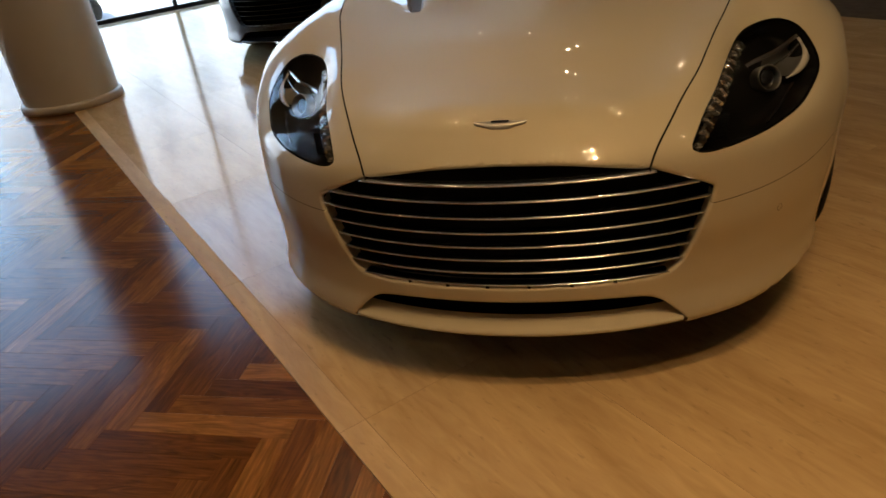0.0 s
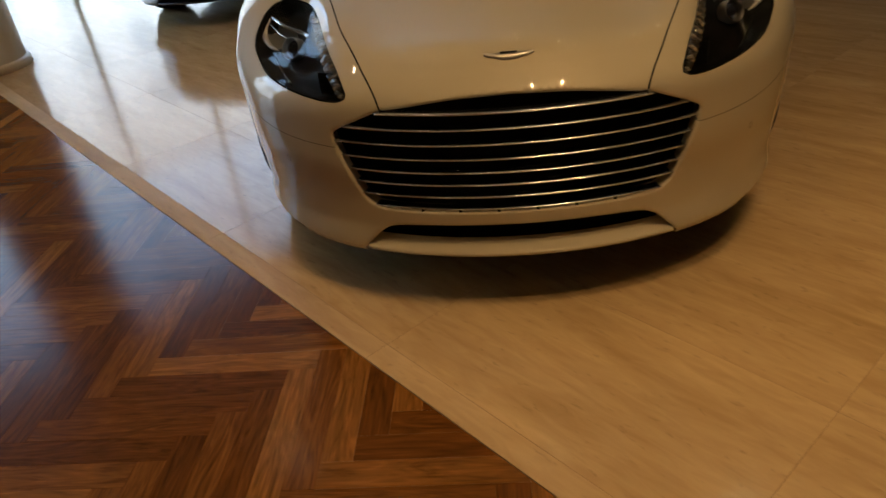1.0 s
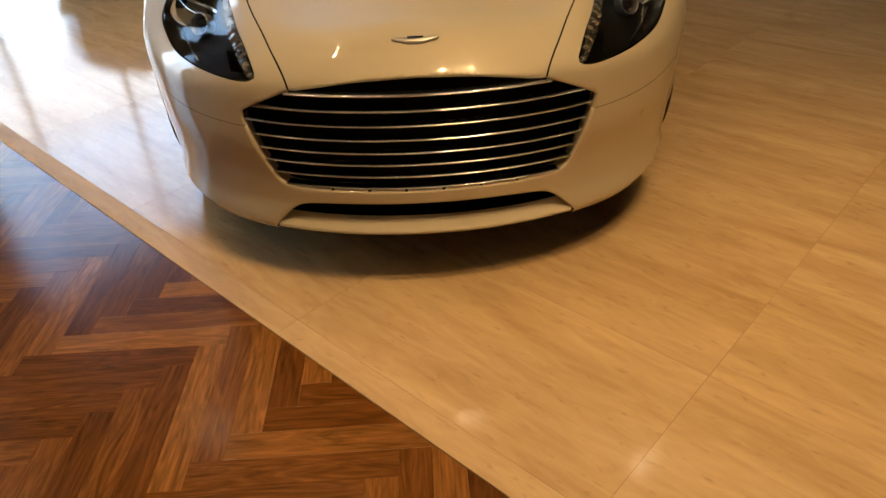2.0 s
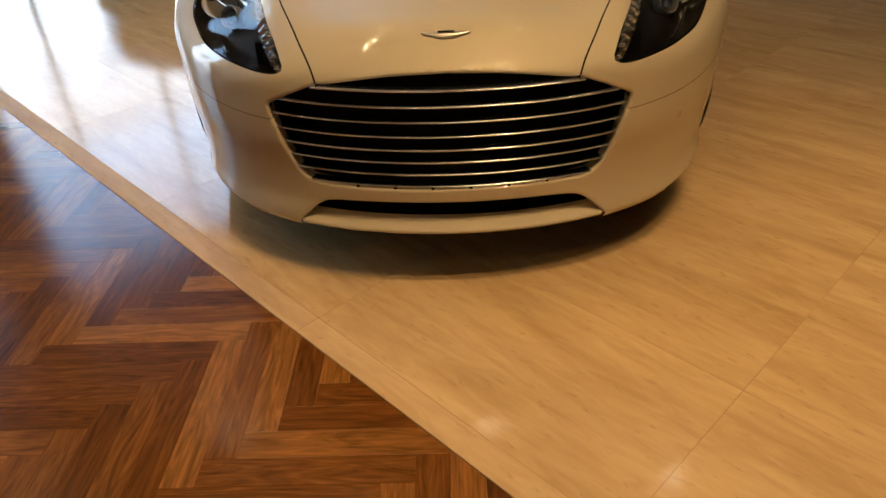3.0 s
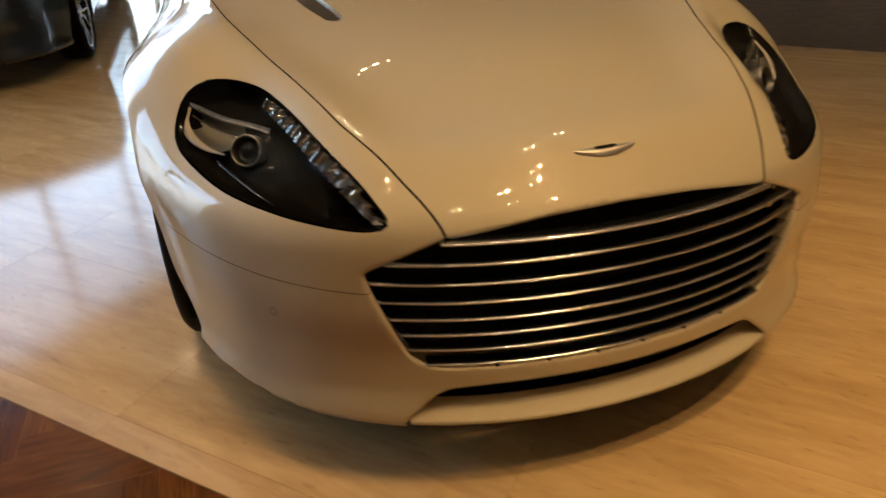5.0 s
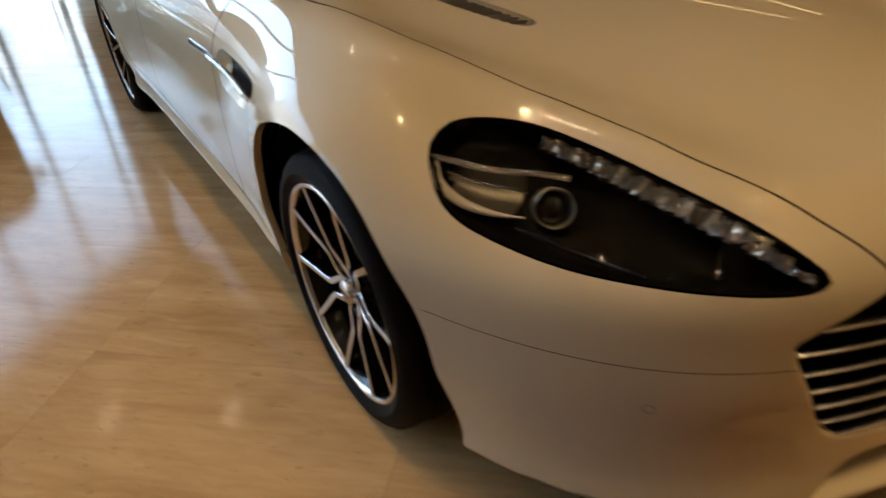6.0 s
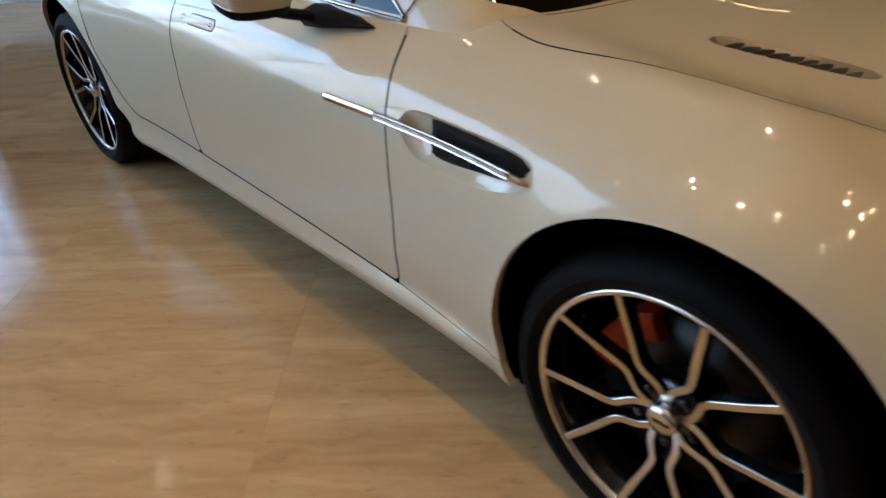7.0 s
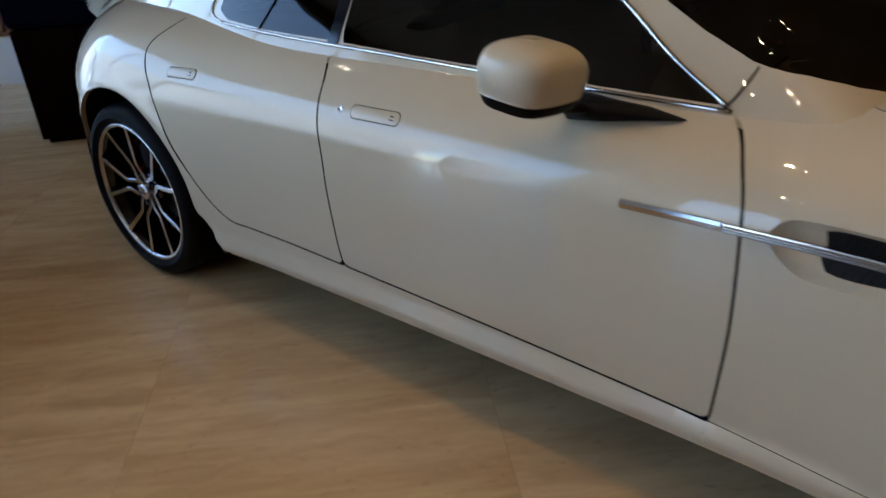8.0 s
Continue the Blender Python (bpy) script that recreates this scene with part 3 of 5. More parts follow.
def body_field(p):
    """Negative inside the lower body."""
    x, y, z = np.abs(p[:, 0]), p[:, 1], p[:, 2]
    front = nose_line(x) + spline(z, (0.10, 0.16, 0.20, 0.28, 0.36, 0.46, 0.56, 0.64, 0.72), (0.09, 0.03, -0.010, 0.013, 0.017, 0.006, 0.014, 0.007, 0.048)) - y
    width = spline(z, (0.10, 0.19, 0.24, 0.32, 0.45, 0.60, 0.70, 0.76, 0.83, 0.93, 1.02), (0.86, 0.926, 0.914, 0.924, 0.936, 0.936, 0.930, 0.923, 0.893, 0.790, 0.642))
    width = width + np.exp(-((y - 0.95) / 0.42) ** 2) * spline(z, (0.1, 0.25, 0.65, 0.8, 0.9), (0.03, 0.052, 0.066, 0.056, 0.005))
    width = width + np.exp(-((y - 3.95) / 0.5) ** 2) * spline(z, (0.1, 0.25, 0.65, 0.8, 0.95), (0.03, 0.045, 0.054, 0.043, 0.096))
    width = width + spline(y, (1.25, 1.5, 3.35, 3.6), (0, 1, 1, 0)) * spline(z, (0.19, 0.225, 0.258, 0.290, 0.314, 0.36), (0.0, 0.008, 0.021, 0.020, 0.003, 0.0))
    for yc, zc in ((WHEEL_F, 0.398), (WHEEL_R, 0.392)):
        lip = np.clip((0.440 - np.hypot(y - yc, z - zc)) / 0.024, 0, 1)
        width = width + 0.006 * lip * lip * (3 - 2 * lip)
    width = width - 0.545 * np.maximum(y - 4.0, 0) ** 2 - spline(z, (0.2, 0.45, 0.75), (0.222, 0.248, 0.135)) * np.maximum(0.95 - y, 0) ** 2
    top = spline(y, (-0.1, 0.0, 0.1, 0.3, 0.6, 0.9, 1.2, 1.6, 2.2, 3.2, 4.2, 4.7, 5.0), (0.655, 0.712, 0.757, 0.797, 0.862, 0.902, 0.941, 0.983, 1.001, 1.025, 1.028, 1.028, 1.01))
    top = top - spline(y, (0, 0.4, 0.9, 1.2, 1.6, 2.2), (0.18, 0.245, 0.085, 0.055, 0.075, 0.041)) * x ** 2
    crest = spline(y, (0, 0.4, 0.9, 1.5, 2.0), (0.003, 0.016, 0.062, 0.018, 0.006))
    top = top + crest * np.exp(-((x - spline(y, (0, 0.5, 1.0, 1.6), (0.597, 0.729, 0.812, 0.746))) / 0.15) ** 2)
    edge = spline(y, (0.05, 0.3, 0.6, 0.9, 1.2, 1.34, 1.6), (0.40, 0.505, 0.595, 0.70, 0.765, 0.785, 0.76))
    off = x - edge
    top = top + spline(y, (0.05, 0.15, 0.3, 0.42, 0.55, 0.65, 0.8, 0.95, 1.1, 1.3, 1.6), (0.0, 0.008, 0.036, 0.050, 0.043, 0.033, 0.024, 0.012, 0.002, 0.0, 0.0)) * np.exp(-(off / np.where(off < 0, 0.11, 0.055)) ** 2)
    tail = y - (4.98 - 0.22 * x ** 2 - 0.12 * x ** 4 - 0.35 * np.maximum(z - 0.75, 0) - 0.5 * np.maximum(0.45 - z, 0))
    f = soft_max(x - width, (z - top) * 0.95, 0.098)
    f = soft_max(f, front * 0.95, 0.17)
    f = soft_max(f, tail * 0.95, 0.14)
    return soft_max(f, sill_line(y) - z, 0.03)


def cabin_field(p):
    """Negative inside the glasshouse."""
    x, y, z = np.abs(p[:, 0]), p[:, 1], p[:, 2]
    screen = 1.405 + 0.36 * x ** 2 + (z - 0.96) * 1.72 - y
    wide = 0.775 - 0.60 * (z - 0.93) - 0.10 * np.maximum(y - 3.1, 0) ** 2 - 0.06 * np.maximum(2.1 - y, 0) ** 2
    roof = spline(y, (1.3, 2.2, 2.6, 3.0, 3.5, 4.0, 4.5, 4.9), (1.20, 1.335, 1.36, 1.357, 1.305, 1.21, 1.09, 0.98)) - 0.09 * x ** 2
    f = soft_max(x - wide, (z - roof) * 0.95, 0.09)
    return soft_max(f, screen * 0.5, 0.05)


def cast(field, origin, way, far):
    """Where rays from inside cross the field's zero."""
    lo, hi = np.zeros(len(way)), np.full(len(way), far)
    for _ in range(34):
        mid = (lo + hi) / 2
        out = field(origin + way * mid[:, None]) > 0
        hi, lo = np.where(out, mid, hi), np.where(out, lo, mid)
    return origin + way * ((lo + hi) / 2)[:, None]


def ring_surface(field, y0, y1, zc, n_mid, n_cap, n_ring, far, back_cap=True):
    """The field's surface as rings of faces, with a cap of rays at each end."""
    ang = np.linspace(0, 2 * np.pi, n_ring, endpoint=False)
    ring = np.stack([np.sin(ang), 0 * ang, np.cos(ang)], 1)
    O, D = [], []
    for lat in np.linspace(90, 0, n_cap, endpoint=False):
        c, s = math.cos(radians(lat)), math.sin(radians(lat))
        D.append(ring * max(c, 0.004) - np.array([0, s, 0]))
        O.append(np.tile([0, y0, zc], (n_ring, 1)))
    for y in np.linspace(y0, y1, n_mid):
        D.append(ring)
        O.append(np.tile([0, y, zc], (n_ring, 1)))
    for lat in np.linspace(0, 90, n_cap // 2 + 1)[1:]:
        c, s = math.cos(radians(lat)), math.sin(radians(lat))
        D.append(ring * max(c, 0.004) + np.array([0, s, 0]))
        O.append(np.tile([0, y1, zc], (n_ring, 1)))
    O, D = np.concatenate(O), np.concatenate(D)
    D /= np.linalg.norm(D, axis=1)[:, None]
    V = cast(field, O, D, far)
    rows = len(V) // n_ring
    F = [(r * n_ring + k, r * n_ring + (k + 1) % n_ring, (r + 1) * n_ring + (k + 1) % n_ring, (r + 1) * n_ring + k) for r in range(rows - 1) for k in range(n_ring)]
    F += [tuple(reversed(range(n_ring))), tuple(range((rows - 1) * n_ring, rows * n_ring))]
    return V, F


def mirror_outline(half):
    """An outline symmetrical about x = 0 from its half, listed from the top middle to the bottom middle."""
    h = np.array(half, float)
    return np.concatenate([h, (h * (-1, 1))[::-1]])


GRILLE = mirror_outline(np.concatenate([curve([(0.0, 0.659), (0.17, 0.652), (0.347, 0.630)], 8), curve([(0.36, 0.631), (0.44, 0.598), (0.505, 0.566), (0.515, 0.548), (0.495, 0.485), (0.455, 0.390), (0.425, 0.350), (0.375, 0.335), (0.2, 0.333), (0.0, 0.332)], 8)]))
SLOT = mirror_outline(np.concatenate([curve([(0.0, 0.288), (0.20, 0.287), (0.345, 0.280), (0.395, 0.262), (0.436, 0.228), (0.459, 0.206)], 8), [(0.464, 0.05), (0.0, 0.05)]]))
HOOD = mirror_outline(np.concatenate([[(0.0, -0.4), (0.350, -0.4)], curve([(0.350, 0.0), (0.374, 0.05), (0.423, 0.15), (0.498, 0.33), (0.558, 0.53), (0.619, 0.72), (0.666, 0.87), (0.698, 1.02), (0.722, 1.20), (0.735, 1.34), (0.727, 1.45), (0.675, 1.575), (0.60, 1.513), (0.44, 1.452), (0.28, 1.415), (0.0, 1.39)], 8)]))
B_LINE = curve([(2.800, 0.368), (2.822, 0.55), (2.838, 0.717), (2.863, 0.812), (2.895, 0.896), (2.952, 0.962)], 6)
DOOR_F = np.concatenate([curve([(1.787, 0.930), (1.766, 0.917), (1.742, 0.885), (1.712, 0.82), (1.699, 0.74), (1.690, 0.594), (1.694, 0.45), (1.704, 0.318)], 6), curve([(1.704, 0.318), (2.25, 0.346), (2.800, 0.368)], 4)[1:], B_LINE[1:], [(2.96, 1.3), (1.80, 1.3)]])
DOOR_R = np.concatenate([B_LINE[::-1], curve([(2.800, 0.368), (3.05, 0.378), (3.237, 0.383), (3.352, 0.394), (3.476, 0.495), (3.573, 0.637), (3.642, 0.763), (3.720, 0.87), (3.745, 0.926), (3.72, 0.985)], 6)[1:], [(3.66, 1.3), (2.96, 1.3)]])
SIDE_VENT = curve([(1.655, 0.765), (1.640, 0.792), (1.600, 0.806), (1.45, 0.806), (1.28, 0.803), (1.243, 0.790), (1.240, 0.762), (1.285, 0.733), (1.38, 0.708), (1.52, 0.703), (1.60, 0.712)], 6, closed=True)
VENT_MESH = curve([(1.560, 0.770), (1.555, 0.797), (1.42, 0.797), (1.275, 0.796), (1.262, 0.775), (1.300, 0.745), (1.42, 0.724), (1.555, 0.722)], 5, closed=True)
HOOD_VENT = curve([(-0.478, 1.172), (-0.435, 1.168), (-0.402, 1.06), (-0.378, 0.94), (-0.385, 0.898), (-0.418, 0.915), (-0.452, 1.02), (-0.476, 1.12)], 6, closed=True)
HOOD_VENT = HOOD_VENT.mean(0) + (HOOD_VENT - HOOD_VENT.mean(0)) * 1.09
LAMP_AXIS = (Vector((-0.60, -0.55, 0.58)).normalized())
LAMP = curve([(-0.463, 0.078, 0.655), (-0.470, 0.106, 0.678), (-0.495, 0.195, 0.711), (-0.525, 0.335, 0.734), (-0.562, 0.465, 0.762), (-0.615, 0.570, 0.795), (-0.680, 0.631, 0.818), (-0.751, 0.661, 0.826), (-0.810, 0.650, 0.806), (-0.838, 0.610, 0.764), (-0.844, 0.553, 0.718), (-0.815, 0.478, 0.686), (-0.750, 0.350, 0.660), (-0.665, 0.225, 0.652), (-0.580, 0.140, 0.647), (-0.505, 0.090, 0.645)], 6, closed=True)


def lamp_outline(p, side):
    """Distance to the headlamp's outline, looking along its own axis."""
    q = p * np.array([-side, 1, 1])
    u = np.array(LAMP_AXIS.cross(Vector((0, 0, 1))).normalized())
    v = np.cross(u, np.array(LAMP_AXIS))
    d = inside_distance(q @ u, q @ v, np.stack([LAMP @ u, LAMP @ v], 1))
    return np.where((q[:, 0] < -0.25) & (q[:, 1] < 0.9) & (q[:, 2] > 0.45), d, 1.0)


def arch_distance(p):
    d = np.ones(len(p))
    for yc, zc, r in ((WHEEL_F, 0.398, 0.390), (WHEEL_R, 0.392, 0.388)):
        dy, dz = p[:, 1] - yc, p[:, 2] - zc
        q = np.hypot(np.where(dy < 0, 0.945, 1.0) * dy, dz) - r
        if yc < 2:
            # ahead of the front wheel the edge runs straight down and forwards
            q = np.where((dy < 0) & (dz < 0), (-0.413 + 0.2 * dz - dy) * 0.945, q)
        else:
            # ahead of the rear wheel it leans forwards down to the sill
            q = np.where((dy < 0) & (dz < 0), (-0.410 + 0.72 * dz - dy) * 0.945, q)
        d = np.where(np.abs(dy) < 0.7, q, d)
    return np.where(np.abs(p[:, 0]) > 0.55, d, 1.0)


def body_shell(offset=0.0):
    V, F = ring_surface(lambda p: body_field(p) + offset, 0.8, 4.1, 0.52, 230, 110, 264, 1.7)
    return Shell(V, [tuple(f) for f in F])


def on_front(poly):
    return lambda p: np.where(p[:, 1] < 0.55, inside_distance(p[:, 0], p[:, 2], poly), 1.0)


def on_side(poly, sign):
    return lambda p: np.where((p[:, 0] * sign > 0.4) & (p[:, 2] < 1.3), inside_distance(p[:, 1], p[:, 2], poly), 1.0)


def on_top(poly):
    return lambda p: np.where((p[:, 2] > 0.58) & (p[:, 1] < 1.9), inside_distance(p[:, 0], p[:, 1], poly), 1.0)


def parted(shell, fun, gap=0.0022):
    """A panel and the rest, with a narrow gap between."""
    inner, rest = shell.cut(lambda p: fun(p) + gap)
    return inner, rest.cut(lambda p: fun(p) - gap)[1]


def pill(y0, y1, z, r):
    """A flat rounded bar outline on the car's side."""
    t = np.linspace(-math.pi / 2, math.pi / 2, 9)
    return np.array([(y1 - r + r * math.cos(a), z + r * math.sin(a)) for a in t] + [(y0 + r - r * math.cos(a), z - r * math.sin(a)) for a in t])


def sunk(shell, fun, way, depth, run):
    """Presses a cut-out piece inwards, from its outline to depth within run."""
    t = np.clip(-fun(shell.V) / run, 0, 1)
    shell.V = shell.V + np.asarray(way(shell.V)) * (depth * t * t * (3 - 2 * t))[:, None]
    return shell


def into_side(V):
    return np.stack([-np.sign(V[:, 0]), 0 * V[:, 0], 0 * V[:, 0]], 1)


def outward(p):
    """The body's outward direction at a point."""
    p, e = np.asarray(p, float), 1e-4
    f = body_field(np.concatenate([p + e * np.eye(3), p - e * np.eye(3)]))
    g = f[:3] - f[3:]
    return g / np.linalg.norm(g)


def on_skin(x, y, z, axis, lift=0.0):
    """The point of the body's skin met by moving along one axis towards the car from outside; lift: height over it."""
    start, way = np.array([[x, y, z]], float), np.zeros((1, 3))
    way[0, axis] = {0: -np.sign(x) or 1, 1: 1, 2: -1}[axis]
    ts = np.linspace(0, 1.2, 260)
    for _ in range(3):
        f = body_field(start + way * ts[:, None])
        k = max(int(np.argmax(f < 0)), 1)
        lo, hi = ts[k - 1], ts[k]
        ts = np.linspace(lo, hi, 40)
    p = (start + way * hi)[0]
    return Vector(p + outward(p) * lift)


def seat(p):
    """The point of the skin over p, along the headlamp's axis."""
    lo, hi = -0.08, 0.08
    for _ in range(3):
        ts = np.linspace(lo, hi, 60)
        f = body_field(np.array(p) + np.array(LAMP_AXIS) * ts[:, None])
        k = int(np.argmax(f > 0))
        lo, hi = ts[max(k - 1, 0)], ts[k]
    return Vector(p) + LAMP_AXIS * lo


def build_headlamp(lens, side, root):
    """Black bowl under a clear lens, with a row of light cells, a projector and bright reflector trims."""
    fun = lambda p: lamp_outline(p, side)
    flip = Matrix.Diagonal((-side, 1, 1, 1))
    axis = np.array(flip @ LAMP_AXIS)
    lamp = lens.object("headlamp", M_LENS, root, "clear teardrop headlamp over a black housing")
    lamp.visible_shadow = False
    bowl = Shell(lens.V.copy(), lens.F)
    sunk(bowl, fun, lambda V: np.tile(-axis, (len(V), 1)), 0.060, 0.022)
    bowl.V = bowl.V - axis * 0.003
    bowl.object("housing", M_LAMPBLACK, lamp)

    def place(x, y, z, sink):
        return flip @ (seat((x, y, z)) - LAMP_AXIS * sink)
    centre = Vector((-0.66, 0.38, 0.72))
    edge_line = [Vector(q) for q in LAMP[1:31]]
    along = []
    for i, q in enumerate(edge_line):
        t = (edge_line[min(i + 1, 29)] - edge_line[max(i - 1, 0)]).normalized()
        u = LAMP_AXIS.cross(t).normalized()
        u = u if u.dot(centre - q) > 0 else -u
        along.append(seat(q + u * (0.008 + 0.017 * min(1.0, 0.35 + i / 9))))
    run = [0.0]
    for q, nxt in zip(along, along[1:]):
        run.append(run[-1] + (nxt - q).length)
    n_cells, rng = 12, random.Random(7)
    pitch = (run[-1] - 0.012) / n_cells
    at = lambda s: Vector([float(np.interp(s, run, [q[i] for q in along])) for i in range(3)])
    for k in range(n_cells):
        s = 0.006 + pitch * (k + 0.5)
        q, t = at(s), (at(s + 0.02) - at(s - 0.02)).normalized()
        u = LAMP_AXIS.cross(t).normalized()
        w = 0.019 * min(1.0, 0.45 + k / 4) - 0.0011 * max(k - 7, 0)
        # a clear cut-glass wedge of small facets, then a smoked cover up to the next
        for nm, b0, b1, rows_in, rough, mat in (("light_cell", -1.0, -0.25, 4, 0.75, M_CELL), ("cell_cover", -0.25, 1.0, 3, 0.22, M_CELLBACK)):
            bm = bmesh.new()
            net = []
            for i in range(rows_in + 1):
                b = b0 + (b1 - b0) * i / rows_in
                rise = 0.35 + 0.75 * math.sin(math.pi * i / rows_in)
                line = []
                for a in (-1.0, -0.55, -0.1, 0.35, 0.75, 1.0):
                    edge = abs(a) == 1.0 or i in (0, rows_in)
                    h = (0.15 if edge else rise) + rough * rng.uniform(-0.5, 0.5)
                    line.append(bm.verts.new(flip @ (q - LAMP_AXIS * 0.016 + u * ((a + 0.16 * b) * w) + t * (b * pitch * 0.5) + LAMP_AXIS * (h * 0.010))))
                net.append(line)
            for r, r2 in zip(net, net[1:]):
                for i in range(5):
                    bm.faces.new((r[i], r[i + 1], r2[i + 1]))
                    bm.faces.new((r[i], r2[i + 1], r2[i]))
            rim = net[0][:-1] + [r[-1] for r in net[:-1]] + net[-1][:0:-1] + [r[0] for r in net[:0:-1]]
            low = [bm.verts.new(v.co - flip @ (LAMP_AXIS * 0.014)) for v in rim]
            for i in range(len(rim)):
                k2 = (i + 1) % len(rim)
                bm.faces.new((rim[i], rim[k2], low[k2], low[i]))
            part(nm, bm, mat, lamp, "cut-glass daytime light cell" if nm == "light_cell" else "smoked cover between light cells")
    c = place(-0.710, 0.432, 0.727, 0.026)
    m = Matrix.Translation(c) @ (flip.to_3x3() @ Vector((-0.42, -0.80, 0.42))).normalized().to_track_quat("X", "Y").to_matrix().to_4x4()
    for nm, prof, mat in (("projector_ring", [(-0.025, 0.0365), (0.010, 0.0365), (0.012, 0.0350), (0.010, 0.0325), (-0.02, 0.029)], M_SATIN), ("projector_lens", [(-0.012, 0.029), (0.000, 0.023), (0.006, 0.013), (0.008, 0.0)], M_GLOSSBLACK)):
        v, f = lathe(prof, 40)
        mesh_object(nm, [m @ Vector(q) for q in v], f, mat, lamp)
    # The last line is an added gloss black rod in place of a reflection.
    for nm, line, wide, deep, sink in (("reflector_brow", [(-0.832, 0.650, 0.790), (-0.795, 0.612, 0.779), (-0.742, 0.557, 0.762), (-0.680, 0.505, 0.752), (-0.640, 0.465, 0.744)], 0.007, 0.003, 0.018),
                                       ("reflector_edge", [(-0.812, 0.606, 0.765), (-0.765, 0.545, 0.745), (-0.718, 0.490, 0.735)], 0.0025, 0.002, 0.022),
                                       ("housing_rib", [(-0.769, 0.457, 0.695), (-0.718, 0.343, 0.675), (-0.672, 0.250, 0.662)], 0.004, 0.003, 0.026)):
        pts = [place(*q, sink) for q in curve(line, 8)]
        mesh_object(nm, *sweep(pts, round_section(wide, deep, 8), up=tuple(axis)), M_CHROME if nm != "housing_rib" else M_GLOSSBLACK, lamp)

    brow = curve([(-0.826, 0.640, 0.787), (-0.790, 0.606, 0.776), (-0.742, 0.553, 0.760), (-0.700, 0.515, 0.752)], 8)
    bow = curve([(-0.834, 0.628, 0.775), (-0.832, 0.590, 0.742), (-0.800, 0.530, 0.716), (-0.755, 0.480, 0.708)], 8)
    # a broad pale light guide bent round the outer end, tapering towards the projector
    guide = curve([(-0.822, 0.632, 0.782), (-0.832, 0.605, 0.752), (-0.820, 0.560, 0.727), (-0.788, 0.510, 0.711), (-0.745, 0.462, 0.704)], 8)
    n_guide = len(guide)
    strip = []
    for i, p in enumerate(guide):
        t = (Vector(guide[min(i + 1, n_guide - 1)]) - Vector(guide[max(i - 1, 0)])).normalized()
        u = LAMP_AXIS.cross(t).normalized()
        half = 0.0025 + 0.0075 * math.sin(math.pi * min(0.12 + i / n_guide, 1.0)) ** 0.8
        for f, h in ((-1, -0.003), (-0.8, 0.001), (0, 0.0025), (0.8, 0.001), (1, -0.003)):
            strip.append(place(*(Vector(p) + u * (half * f)), 0.020 - h))
    mesh_object("light_guide", strip, [(5 * i + j, 5 * i + j + 1, 5 * i + j + 6, 5 * i + j + 5) for i in range(n_guide - 1) for j in range(4)], M_GUIDE, lamp, "broad pale light guide")
    dish = []
    for a, b in zip(brow, bow):
        for f in np.linspace(0, 1, 7):
            dish.append(place(*(a * (1 - f) + b * f), 0.026 + 0.030 * math.sin(math.pi * f) ** 0.7))
    n_row = len(brow)
    mesh_object("reflector_dish", dish, [(7 * i + j, 7 * i + j + 1, 7 * i + j + 8, 7 * i + j + 7) for i in range(n_row - 1) for j in range(6)], M_REFLECTOR, lamp, "grey satin concave reflector")


def skin_plate(name, outline, grow, lift, side, mat, parent, label=""):
    """A thin plate that follows the car's side. outline: (y, z); grow: widening in units of 2 mm."""
    c = outline.mean(0)
    half = (outline[:, 0].max() - outline[:, 0].min()) / 2
    tall = (outline[:, 1].max() - outline[:, 1].min()) / 2
    q = (outline - c) * (1 + 0.002 * grow / half, 1 + 0.002 * grow / tall)
    rings = []
    for f, h in ((1.0, -0.001), (1.0, lift * 0.6), (0.96, lift), (0.45, lift)):
        shrink = np.array([1 - (1 - f) * tall / half, f])
        rings.append([on_skin(side * 1.3, *(c + p * shrink), 0, h) for p in q])
    n = len(q)
    verts = [v for r in rings for v in r]
    faces = [(i * n + k, i * n + (k + 1) % n, (i + 1) * n + (k + 1) % n, (i + 1) * n + k) for i in range(3) for k in range(n)]
    faces.append(tuple(range(3 * n, 4 * n)))
    return mesh_object(name, verts, faces, mat, parent, label)


